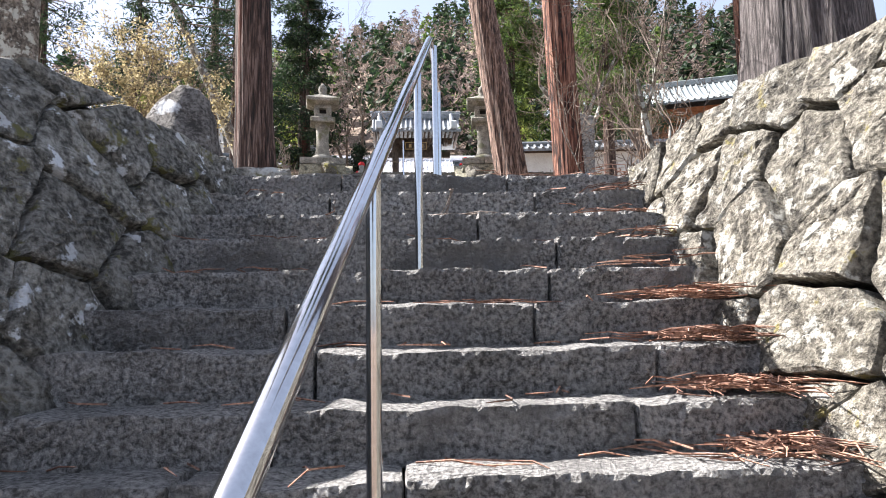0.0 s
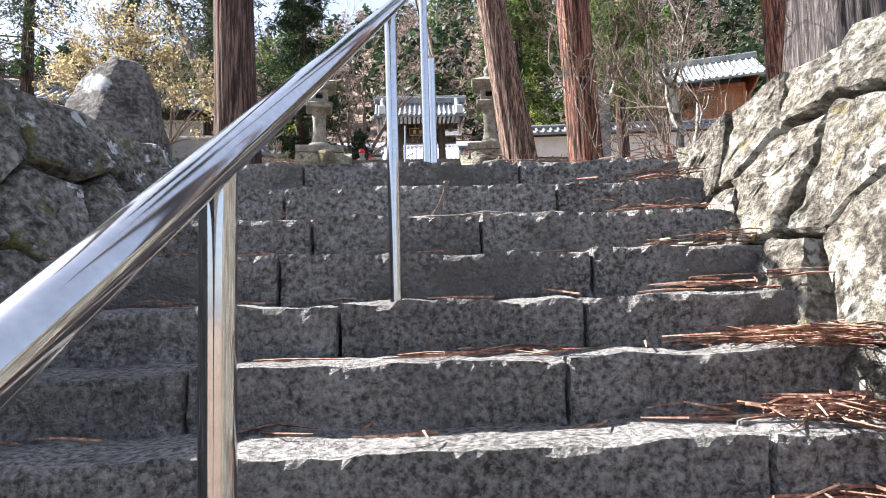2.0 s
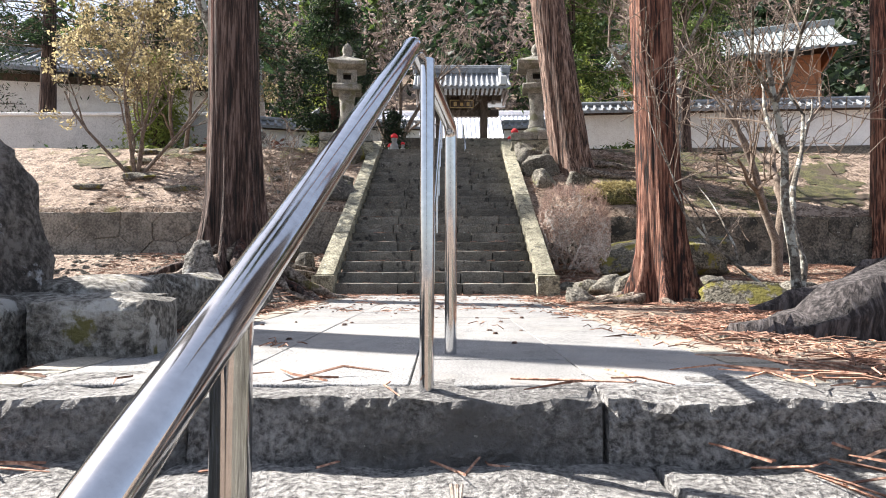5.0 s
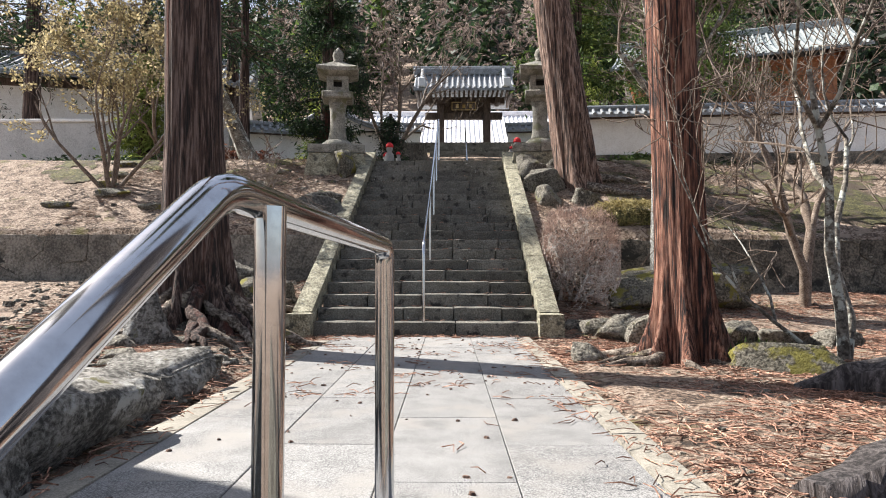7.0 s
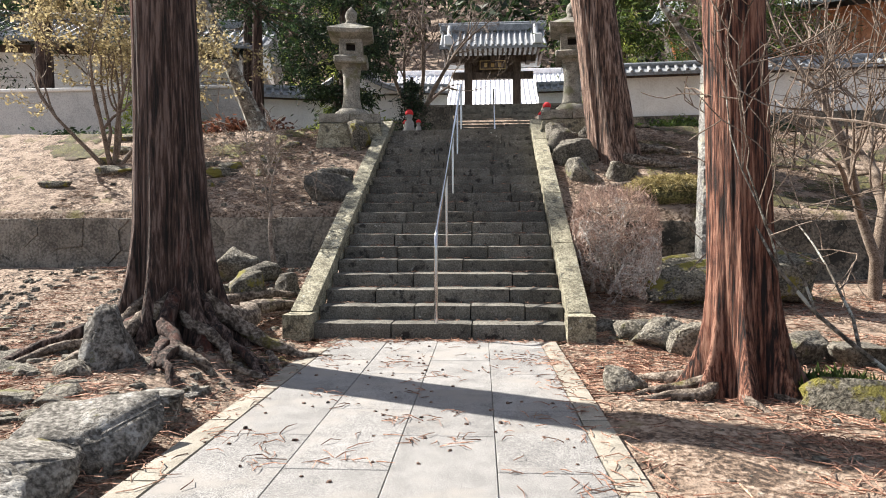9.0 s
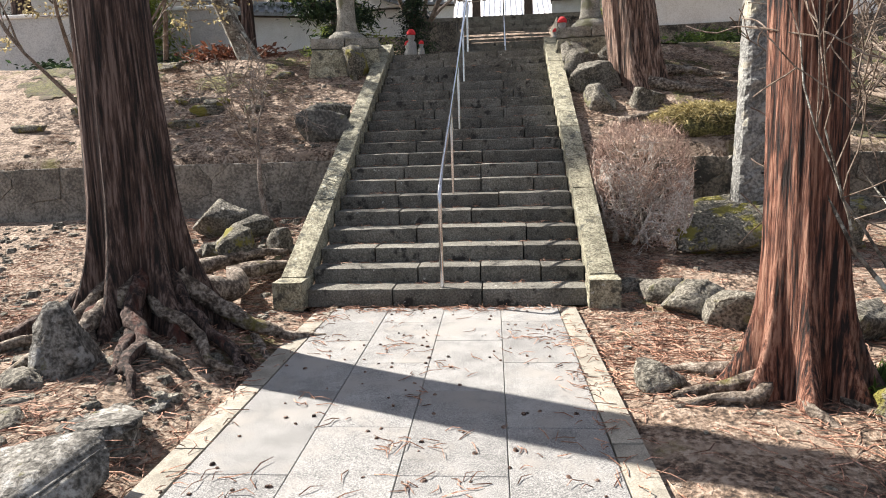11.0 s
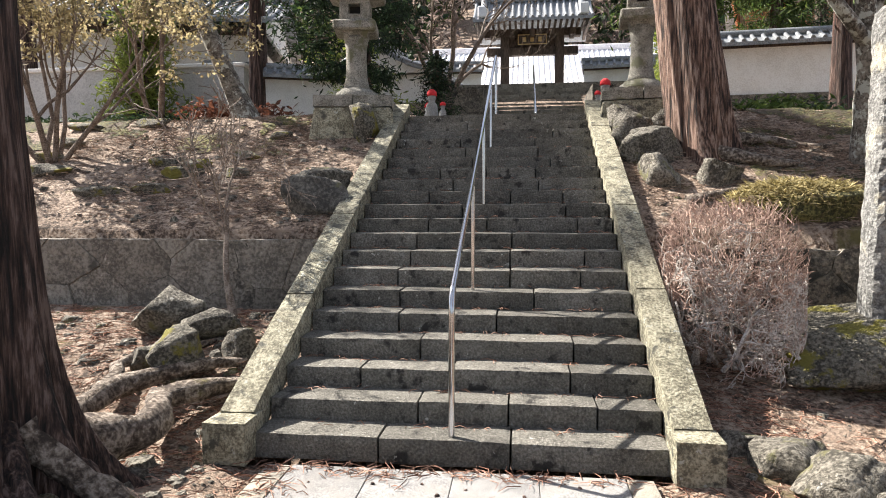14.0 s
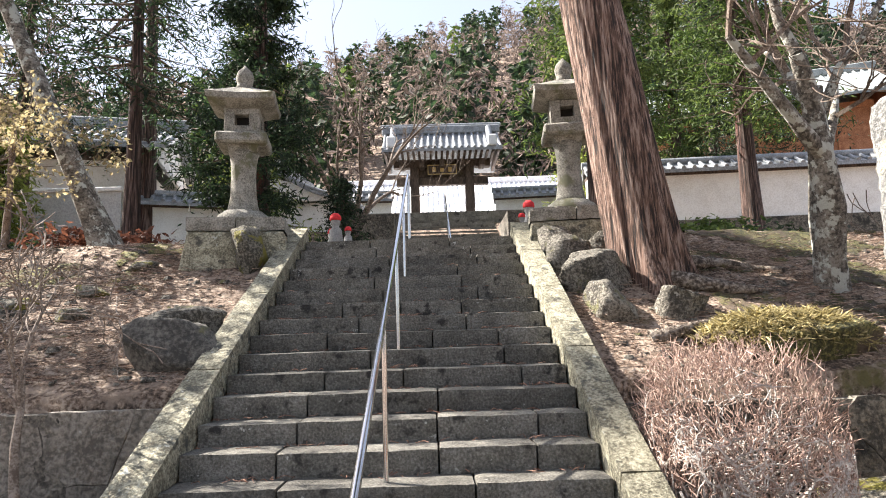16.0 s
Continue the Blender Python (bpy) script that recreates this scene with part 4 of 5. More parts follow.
def tiled_roof(parent, x0, x1, y_eave, z_eave, y_ridge, z_ridge, pitch=0.24, sag=0.12, mat="tile", tile="roof_rib"):
    """One slope: a curved sheet and a round ridge of tiles over every joint."""
    bm = bmesh.new()
    n = 8
    line = []
    for i in range(n + 1):
        t = i / n
        line.append((y_eave + (y_ridge - y_eave) * t, z_eave + (z_ridge - z_eave) * t - sag * math.sin(math.pi * t)))
    top = [[bm.verts.new((x, yy, zz)) for yy, zz in line] for x in (x0, x1)]
    low = [[bm.verts.new((x, yy, zz - 0.1)) for yy, zz in line] for x in (x0, x1)]
    for i in range(n):
        bm.faces.new((top[0][i], top[1][i], top[1][i + 1], top[0][i + 1]))
        bm.faces.new((low[0][i + 1], low[1][i + 1], low[1][i], low[0][i]))
        for s in (0, 1):
            bm.faces.new((top[s][i], top[s][i + 1], low[s][i + 1], low[s][i]))
    bm.faces.new((top[0][0], low[0][0], low[1][0], top[1][0]))
    bm.faces.new((top[0][n], top[1][n], low[1][n], low[0][n]))
    bmesh.ops.recalc_face_normals(bm, faces=bm.faces)
    sheet = part("roof", bm, M[mat], parent)
    x = x0 + 0.04
    while x < x1:
        part(tile, tube(bmesh.new(), [Vector((x, yy, zz + 0.02)) for yy, zz in line], 0.06, 7), M[mat], sheet, smooth=True)
        x += pitch


def gate():
    top = empty("temple_gate", 0.75, GY, GZ, "dark timber temple gate with grey tiled gable roof and name board", "gate")
    for x in (-1.05, 1.05):
        part("post", boxed(x - 0.17, -0.17, 0, x + 0.17, 0.17, 2.6, 0.015), M["timber"], top)
        part("rear_post", boxed(x - 0.12, 1.1, 0, x + 0.12, 1.35, 2.4, 0.015), M["timber"], top)
        part("post_base", boxed(x - 0.26, -0.26, -0.02, x + 0.26, 0.26, 0.14, 0.02), M["step_up"], top)
    part("lintel", boxed(-1.75, -0.14, 1.86, 1.75, 0.14, 2.16, 0.015), M["timber"], top)
    part("upper_beam", boxed(-1.85, -0.18, 2.55, 1.85, 0.18, 2.85, 0.015), M["timber"], top)
    part("infill_panel", boxed(-1.2, -0.02, 2.1, 1.2, 0.04, 2.6), M["timber"], top)
    b = part("name_board", boxed(-0.55, -0.36, 2.2, 0.55, -0.29, 2.58, 0.01), M["timber"], top, "dark name board with a gilt edge")
    for x in (-0.3, 0.0, 0.3):
        part("character", boxed(x - 0.07, -0.372, 2.3, x + 0.07, -0.362, 2.48), M["gilt"], b)
    for (x0, z0, x1, z1) in ((-0.55, 2.2, 0.55, 2.23), (-0.55, 2.55, 0.55, 2.58), (-0.55, 2.23, -0.52, 2.55), (0.52, 2.23, 0.55, 2.55)):
        part("board_edge", boxed(x0, -0.375, z0, x1, -0.362, z1), M["gilt"], b)
    for i in range(-9, 10):
        part("rafter", boxed(i * 0.21 - 0.04, -1.3, 2.78, i * 0.21 + 0.04, 0.2, 2.88), M["timber"], top)
    for x in (-1.5, -0.75, 0.0, 0.75, 1.5):
        part("bracket", boxed(x - 0.1, -0.75, 2.45, x + 0.1, 0.0, 2.7, 0.02), M["timber"], top)
    tiled_roof(top, -2.2, 2.2, -1.45, 2.9, 0.2, 4.0)
    tiled_roof(top, -2.2, 2.2, 1.85, 2.9, 0.2, 4.0)
    for x in (-2.1, 2.1):
        bm = bmesh.new()
        vs = [bm.verts.new((x + dx, yy, zz)) for dx in (-0.05, 0.05) for yy, zz in ((-1.3, 2.82), (0.2, 3.9), (1.7, 2.82))]
        bm.faces.new(vs[:3]); bm.faces.new(vs[3:][::-1])
        for i in range(3):
            bm.faces.new((vs[i], vs[(i + 1) % 3], vs[3 + (i + 1) % 3], vs[3 + i]))
        part("gable", bm, M["timber"], top)
    part("ridge", boxed(-2.3, 0.05, 3.95, 2.3, 0.35, 4.28, 0.04), M["tile"], top)
    part("ridge_cap", tube(bmesh.new(), [Vector((-2.35, 0.2, 4.3)), Vector((2.35, 0.2, 4.3))], 0.09, 10), M["tile"], top, smooth=True)
    for x in (-1.85, 1.85):
        bm = bmesh.new()
        tube(bm, [Vector((x, -1.4, 3.02)), Vector((x, -0.5, 3.42)), Vector((x, 0.1, 4.15))], [0.12, 0.13, 0.12], 8)
        part("descending_ridge", bm, M["tile"], top, smooth=True)
        part("ridge_end", boxed(x - 0.17, -1.5, 2.96, x + 0.17, -1.4, 3.38, 0.04), M["pale_tile"], top, "pale plastered ridge-end tile")


M["pale_roof"] = material("pale_sheet_roof", [(0.66, 0.66, 0.68), (0.80, 0.80, 0.82), (0.86, 0.86, 0.88)], 3, 0.6, 0.1, 20)
M["gilt"] = material("faded_gilt", [(0.42, 0.28, 0.10), (0.55, 0.40, 0.18)], 8, 0.5, 0.1)
M["pale_tile"] = material("pale_ridge_tile", [(0.55, 0.57, 0.60), (0.70, 0.72, 0.74)], 5, 0.5, 0.2)
gate()


def plaster_wall(name, x0, y0, x1, y1, z0, base_h, wall_h, label, wall="plaster", seed=0):
    """A roofed precinct wall between two points: stone foot, plaster body, tiled cap."""
    L = math.hypot(x1 - x0, y1 - y0)
    top = empty(name, x0, y0, z0, label, "wall", kind="structure")
    top.matrix_basis = pose(x0, y0, z0, 0, 0, math.degrees(math.atan2(y1 - y0, x1 - x0)))
    part("stone_foot", boxed(0, -0.25, -0.6, L, 0.25, base_h), M["retain"], top)
    part("plaster_body", boxed(0.01, -0.17, base_h, L - 0.01, 0.17, base_h + wall_h), M[wall], top)
    part("wall_plate", boxed(0, -0.22, base_h + wall_h, L, 0.22, base_h + wall_h + 0.08), M["timber"], top)
    h = base_h + wall_h + 0.08
    tiled_roof(top, -0.05, L + 0.05, -0.5, h + 0.02, 0.0, h + 0.30, 0.28, 0.02)
    tiled_roof(top, -0.05, L + 0.05, 0.5, h + 0.02, 0.0, h + 0.30, 0.28, 0.02)
    part("ridge_cap", tube(bmesh.new(), [Vector((-0.1, 0, h + 0.34)), Vector((L + 0.1, 0, h + 0.34))], 0.11, 8), M["tile"], top, smooth=True)


plaster_wall("precinct_wall_gate_left", -5.6, 31.0, -1.2, 31.6, 5.0, 0.5, 1.35, "white plaster wall with tiled cap beside the gate")
plaster_wall("precinct_wall_gate_right", 2.7, 31.6, 8.5, 31.0, 5.0, 0.5, 1.35, "white plaster wall with grey tiled cap beside the gate")
plaster_wall("precinct_wall_right", 4.6, 25.2, 19.0, 24.0, 4.0, 0.7, 1.25, "long white plaster wall with tiled cap on a stone foot")
plaster_wall("precinct_wall_left", -9.0, 25.0, -4.6, 26.5, 3.9, 0.6, 1.1, "white plaster wall with tiled cap behind the trees")


def house(name, x, y, z, w, d, h, roof_h, wall, roof, label, rz=0, over=0.9, foot=0.7):
    top = empty(name, x, y, z, label, "building")
    top.matrix_basis = pose(x, y, z, 0, 0, rz)
    part("stone_foot", boxed(-w / 2, -d / 2, -1.0, w / 2, d / 2, foot), M["retain"], top)
    part("wall", boxed(-w / 2 + 0.02, -d / 2 + 0.02, foot, w / 2 - 0.02, d / 2 - 0.02, h), M[wall], top)
    n = max(3, int(w / 1.1))
    for i in range(n + 1):
        xx = -w / 2 + w * i / n
        if wall == "timber_red":
            part("wall_post", boxed(xx - 0.07, -d / 2 - 0.03, foot, xx + 0.07, -d / 2 + 0.05, h), M["timber" if wall != "timber_red" else "timber_red"], top)
    part("wall_beam", boxed(-w / 2, -d / 2 - 0.05, h - 0.25, w / 2, -d / 2 + 0.02, h), M["timber" if wall != "timber_red" else "timber_red"], top)
    tiled_roof(top, -w / 2 - over, w / 2 + over, -d / 2 - over, h, 0, h + roof_h, 0.3, 0.18, roof)
    tiled_roof(top, -w / 2 - over, w / 2 + over, d / 2 + over, h, 0, h + roof_h, 0.3, 0.18, roof)
    for s in (-1, 1):
        bm = bmesh.new()
        xx = s * (w / 2 + over * 0.5)
        vs = [bm.verts.new((xx + dx, yy, zz)) for dx in (-0.05, 0.05) for yy, zz in ((-d / 2 - over * 0.6, h), (0, h + roof_h - 0.25), (d / 2 + over * 0.6, h))]
        bm.faces.new(vs[:3]); bm.faces.new(vs[3:][::-1])
        for i in range(3):
            bm.faces.new((vs[i], vs[(i + 1) % 3], vs[3 + (i + 1) % 3], vs[3 + i]))
        part("gable", bm, M["plaster" if wall != "timber_red" else "timber_red"], top)
    part("ridge", boxed(-w / 2 - over - 0.1, -0.16, h + roof_h - 0.05, w / 2 + over + 0.1, 0.16, h + roof_h + 0.3, 0.04), M[roof], top)
    return top


lw = empty("low_plaster_wall", -15.0, 21.2, 3.0, "plain plaster wall, its shade put in as grey, with a pale coping on a stone foot", "wall", kind="structure")
part("stone_foot", boxed(0, -0.2, -0.5, 8.9, 0.2, 0.35), M["retain"], lw)
# Body greyed to stand for the shade on its face.
part("plaster_body", boxed(0.01, -0.15, 0.35, 8.89, 0.15, 1.98), M["plaster_shaded"], lw)
part("coping", boxed(-0.03, -0.21, 1.98, 8.93, 0.21, 2.08, 0.02), M["plaster"], lw)
for x0, x1 in ((2.25, 3.5), (-2.0, -0.65)):
    w = empty("gate_stair_wall", x0, 24.0, 3.0, "dark fitted stone wall flanking the gate stairs", "wall", kind="structure")
    part("wall_core", boxed(0, 0.05, -0.2, x1 - x0, 4.0, 1.95), M["retain"], w)
    stone_face("stone", w, M["retain"], cells(0, 0, x1 - x0, 1.95, 0.42, 0.3, 71, 0.3), lambda u, v, q: (u, 0.04 - q, v), 0.1, 0.006, 0.02, 71, 0.5)
handrail("gate_handrail", "slim steel handrail on the gate stairs", [Vector((0.75, 22.9, 3.1)), Vector((0.75, 22.91, 4.05)), Vector((0.75, 28.0, 6.35)), Vector((0.75, 28.02, 5.4))], [(0.75, 25.4, 4.3, 5.15)], 0.022, 0.02, 0.1)
house("temple_hall", 14.0, 35, 6.6, 8, 7, 3.4, 2.4, "timber_red", "copper", "orange-timbered temple hall with a pale green-grey roof", -20, 1.2)
house("storehouse", -13.0, 27.5, 3.6, 9, 6, 3.6, 1.7, "plaster", "tile", "white-walled outbuilding with a grey tiled roof", 12)
house("gatehouse", -4.1, 28.0, 4.3, 2.2, 3.6, 1.6, 1.0, "plaster", "tile", "small white plaster gatehouse with a tiled gable", 82, 0.5, 0.3)
house("main_hall", 1.6, 47, 5.6, 11, 9, 2.4, 3.4, "plaster", "pale_roof", "large hall with a pale sunlit roof rising behind the gate", 0, 1.5)
tagged(link("gravel_court", boxed(-6, 33.2, 5.0, 9, 41, 5.78), M["pale_roof"]), "pale gravel court behind the gate", "ground", kind="structure")

# ---- far forest ----
rnd = random.Random(77)
pts_c, pts_b, pts_l = [], [], []
for i in range(1500):
    y = rnd.uniform(52, 175)
    x = rnd.uniform(-0.95, 0.95) * (y + 12)
    z = ground_z(x, y)
    h = rnd.uniform(7, 13)
    kind = rnd.random()
    tgt = pts_b if kind < 0.62 else (pts_l if kind < 0.66 else pts_c)
    for k in range(120):
        t = rnd.random()
        r = (1 - t) ** 0.6 * h * (0.24 if kind >= 0.4 else 0.34)
        a = rnd.uniform(0, 6.28)
        rr = r * math.sqrt(rnd.random())
        tgt.append((x + rr * math.cos(a), y + rr * math.sin(a), z + h * (0.12 + 0.88 * t)))
for nm, p, mt, lab in (("hillside_conifers", pts_c, "leaf_dark", "dark conifer forest on the hillside"), ("hillside_bare_trees", pts_b, "leaf_brown", "bare brown deciduous forest on the hillside"), ("hillside_green_trees", pts_l, "leaf_mid", "green forest on the hillside")):
    tagged(quad_cloud(nm, p, 1.0 if mt != "leaf_brown" else 0.9, M[mt], seed=5, long=1.6 if mt != "leaf_brown" else 4.0), lab, "forest", kind="stuff")

conifer(-3.3, 21.2, 3.05, 11.0, 2.1, 0.9, 16000, 101, "leaf_dark", label="dense dark green conifer behind the lantern")
conifer(-1.35, 19.8, 3.05, 1.9, 0.75, 0.1, 2600, 102, "leaf_dark", tr=0.05, size=0.13, label="small dark green conifer beside the gate stairs")
conifer(3.7, 20.5, 3.05, 12, 1.8, 3.0, 12000, 103, "leaf_mid", label="bright green cypress with feathery sprays")
conifer(-5.2, 19.6, 3.05, 10, 2.3, 3.4, 3600, 104, "leaf_dark", tr=0.16, label="tall pine with a bare lower trunk")
conifer(-4.0, 16.45, 3.0, 8.5, 2.4, 4.0, 1500, 105, "leaf_dark", "bark_lichen", 0.17, lean=(-3.6, 0), label="leaning pine with grey scaly trunk")
conifer(7.5, 22.0, 3.1, 10, 2.2, 3.6, 8000, 106, "leaf_mid", label="green conifer beside the precinct wall")
conifer(7.9, 27.0, 4.9, 8, 2.0, 1.0, 9000, 115, "leaf_mid", label="green conifer rising behind the precinct wall")
conifer(10.2, 29.5, 5.2, 9, 2.4, 1.0, 9000, 116, "leaf_dark", label="dark conifer between wall and temple hall")
conifer(10.5, 28.0, 5.0, 11, 2.8, 1.5, 9000, 107, "leaf_dark", label="dark conifer behind the precinct wall")
conifer(-9.8, 23.5, 3.2, 9, 2.2, 4.0, 3000, 108, "leaf_dark", label="dark pine over the outbuilding")
conifer(-12.5, 22.0, 3.2, 13, 3.0, 4.2, 4500, 112, "leaf_dark", tr=0.3, label="tall dark pine with open tiers above the outbuilding")
conifer(-7.6, 25.5, 3.6, 14, 2.6, 4.5, 4500, 113, "leaf_dark", tr=0.3, label="tall dark conifer behind the shrub")
conifer(-16.0, 24.0, 3.2, 13, 3.2, 3.0, 5000, 114, "leaf_dark", tr=0.3, label="broad dark conifer beside the outbuilding")
conifer(5.2, 27.0, 4.8, 9, 1.8, 1.0, 8000, 109, "leaf_lime", label="sunlit yellow-green tree beside the wall")
conifer(-3.9, 23.0, 3.4, 7, 1.2, 0.8, 6000, 110, "leaf_lime", label="yellow-green conifer behind the lantern")
conifer(-8.0, 20.0, 3.1, 3.6, 1.4, 0.2, 5000, 111, "leaf_lime", label="low yellow-green evergreen below the outbuilding")

bare_tree("bare_tree", -1.9, 24.8, 3.8, [((-0.25, 0, 1), 3.4, 0.10), ((0.3, 0.1, 1), 3.4, 0.11), ((0.05, -0.1, 1), 3.8, 0.09)], 5, 201, "twig", "bare many-stemmed deciduous tree before the gate", spread=0.5)
bare_tree("lichen_tree", 4.35, 14.4, 2.0, [((-0.12, 0, 1), 2.6, 0.18), ((0.02, 0.02, 1), 2.3, 0.15)], 4, 202, "twig", "lichen-spotted grey tree with twisting limbs", spread=0.7, trunk_mat="bark_lichen")
bare_tree("spindle_tree", 3.42, 8.0, 0.06, [((-0.25, -0.1, 1), 2.4, 0.05), ((0.45, 0.2, 1), 2.2, 0.045), ((-0.9, -0.1, 0.6), 1.7, 0.02)], 4, 203, "twig", "bare crooked small tree with pale branches", spread=0.8, trunk_mat="bark_lichen")
bare_tree("budding_shrub", -5.95, 14.5, 2.15, [((-0.85, 0, 1), 2.3, 0.04), ((0.8, 0.2, 1), 2.2, 0.04), ((0, -0.5, 1), 2.0, 0.045), ((0.1, 0.5, 1), 2.0, 0.04), ((-0.25, 0.1, 1), 2.2, 0.04), ((0.3, -0.1, 1), 2.1, 0.04)], 4, 204, "twig", "rounded shrub with sparse yellow-green buds", "leaf_buff", 8500, 0.07, spread=0.65, category="shrub")
bare_tree("bare_tree", 5.1, 11.7, 0.35, [((-0.35, 0, 1), 2.6, 0.07), ((0.3, 0.2, 1), 2.8, 0.08)], 5, 231, "twig", "bare branching tree behind the red-barked cedar", spread=0.6, min_r=0.005)
bare_tree("bare_tree", -6.6, 18.2, 3.05, [((0.3, 0, 1), 2.2, 0.07), ((-0.3, 0.2, 1), 2.2, 0.06)], 4, 233, "twig", "dark bare crooked tree before the outbuilding", spread=0.7, min_r=0.005)
bare_tree("sapling", -2.27, 12.16, 0.54, [((0.0, 0, 1), 1.15, 0.042)], 4, 205, "twig_mid", "bare little sapling beside the stairs", spread=0.75, min_r=0.0045, kids=(3, 5), category="sapling")


def twig_hedge(x, y, z, sx, sy, sz, n, seed, label):
    """A clipped leafless bush: crooked pale limbs below, an airy rind of reddish twigs above."""
    top = empty("clipped_bush", x, y, z, label, "bush")
    rnd = random.Random(seed)
    limbs, twigs = bmesh.new(), bmesh.new()

    def inside(q, k=1.0):
        """Draw a point back to the clipped outline, a rounded box."""
        d = (abs(2 * q.x / sx) ** 4 + abs(2 * q.y / sy) ** 4 + abs((q.z - 0.3 * sz) / (0.7 * sz)) ** 4) ** 0.25
        if d <= k:
            return q
        c = Vector((0, 0, 0.3 * sz))
        return c + (q - c) * (k / d)

    for i in range(16):
        p = Vector((rnd.gauss(0, 0.2) * sx, rnd.gauss(-0.12, 0.16) * sy, -0.05))
        out = []
        lean = Vector((p.x * 1.6 + rnd.gauss(0, 0.45), p.y * 1.6 + rnd.gauss(0, 0.45), 1)).normalized()
        branch_lines(rnd, p, lean, sz * 0.55, 0.022, 5, out, 0.95, 0.08, 0.0035, (2, 4), 0.5)
        for pts, rad, dep in out:
            pts = [inside(q, 0.97) for q in pts]
            if dep > 0:
                tube(limbs, pts, rad, 5, False)
            else:
                tube(twigs, pts, [r * 0.9 for r in rad], 3, False)
    for i in range(n):
        th, ph = rnd.uniform(0, 6.283), math.acos(rnd.uniform(0.1, 1))
        q = Vector((math.sin(ph) * math.cos(th) * sx, math.sin(ph) * math.sin(th) * sy, 0.3 * sz + math.cos(ph) * sz))
        p = inside(q, rnd.uniform(0.82, 1.0))
        d = (p - Vector((0, 0, 0.1 * sz))).normalized() + Vector((rnd.gauss(0, 0.55), rnd.gauss(0, 0.55), rnd.gauss(0.25, 0.5)))
        L = rnd.uniform(0.05, 0.15)
        d.normalize()
        m = p + Vector((rnd.gauss(0, 0.012), rnd.gauss(0, 0.012), 0))
        tube(twigs, [p - d * L * 0.6, m, p + d * L * 0.5], [0.0032, 0.0024, 0.0012], 3, False)
    tagged(part("limb_mass", limbs, M["twig_pale"], top), kind="stuff")
    tagged(part("twig_mass", twigs, M["twig_red"], top), kind="stuff")


twig_hedge(2.10, 11.90, 0.40, 1.06, 1.10, 1.26, 2300, 211, "rounded clipped leafless azalea bush with pale limbs and reddish twigs")

# ---- stele, rocks, statues ----
st = empty("stone_stele", 3.36, 11.72, 0.30, "upright grey memorial stele on a mossy rock base", "stele")
part("base_rock", rock_bm(1.6, 0.85, 0.55, 301, 4, 0.85, 0.45), M["mossrock"], st, smooth=True)
bm = block_bm(0.60, 0.26, 2.42, 302, 0.025, 0.02)
for v in bm.verts:
    v.co.x += 0.05 * (v.co.z / 2.4)
    v.co.z -= 0.16 * abs(v.co.x - 0.2) * (v.co.z > 2.0)
sl = part("slab", bm, M["stele"], st)
sl.location = (-0.32, -0.16, 0.40)
# Near-black bars on the face stand for the shade in carved strokes.
for i in range(6):
    zz = 0.35 + i * 0.30
    part("carved_mark", boxed(0.24, -0.012, zz, 0.40, 0.02, zz + 0.02), M["dark"], sl)
    part("carved_mark", boxed(0.31, -0.012, zz + 0.05, 0.335, 0.02, zz + 0.17), M["dark"], sl)
    part("carved_mark", boxed(0.25, -0.012, zz + 0.10, 0.40, 0.02, zz + 0.12), M["dark"], sl)

rock(-1.74, 4.46, 0.02, 0.66, 0.62, 0.76, 401, "cap_rock", 20, "large rounded boulder blotched with white lichen")
for i, (x, y, lx, ly, lz, a) in enumerate(((-1.86, 3.86, 0.62, 0.5, 0.20, 3), (-1.55, 4.30, 0.58, 0.42, 0.21, -4), (-1.22, 4.16, 0.40, 0.40, 0.20, 7))):
    ob = link("ledge_stone", block_bm(lx, ly, lz + 0.1, 480 + i, 0.016, 0.012, 0.04), M["edge_rock"])
    ob.matrix_basis = pose(x, y, -0.1, 0, 0, a)
    tagged(ob, "squared grey ledge stone at the wall's end", "stone", "ledge stones")
rock(-2.5, 4.2, -0.1, 0.8, 0.8, 0.5, 403, "wall_grey", 60, "rounded boulder behind the wall")
EDGE = ((-1.30, 4.75, 0.5, 0.8, 0.34, 8), (-1.34, 5.45, 0.5, 0.75, 0.34, 4), (-1.44, 6.15, 0.55, 0.8, 0.34, -6), (-1.46, 6.85, 0.5, 0.65, 0.30, -10), (-1.62, 7.45, 0.62, 0.5, 0.20, -14), (-1.75, 7.9, 0.6, 0.42, 0.14, 10))
for i, (x, y, sx, sy, sz, a) in enumerate(EDGE):
    rock(x, y, -0.05, sx, sy, sz, 410 + i, "edge_rock", a, "flat-topped hewn edging rock beside the paved walk", "edging rocks", boxy=0.36, cut=0.85)
rock(-2.13, 8.12, -0.06, 0.50, 0.42, 0.60, 420, "edge_rock", 20, "upright pointed rock at the foot of the cedar", taper=0.6)
ROW = ((1.80, 10.62, 0.52, 0.34, 0.24, 12), (2.02, 10.30, 0.42, 0.36, 0.26, -20), (2.18, 9.98, 0.50, 0.44, 0.30, -34), (2.34, 9.62, 0.46, 0.40, 0.34, -30), (2.62, 9.38, 0.48, 0.36, 0.34, -14), (3.05, 9.22, 0.46, 0.4, 0.3, 8), (3.5, 9.1, 0.5, 0.4, 0.26, -8), (3.95, 9.0, 0.46, 0.4, 0.26, 14))
for i, (x, y, sx, sy, sz, a) in enumerate(ROW):
    rock(x, y, -0.05, sx, sy, sz, 430 + i, "rock", a, "flat-topped pale edging rock in a row", "edging rocks", boxy=0.42, cut=0.9)
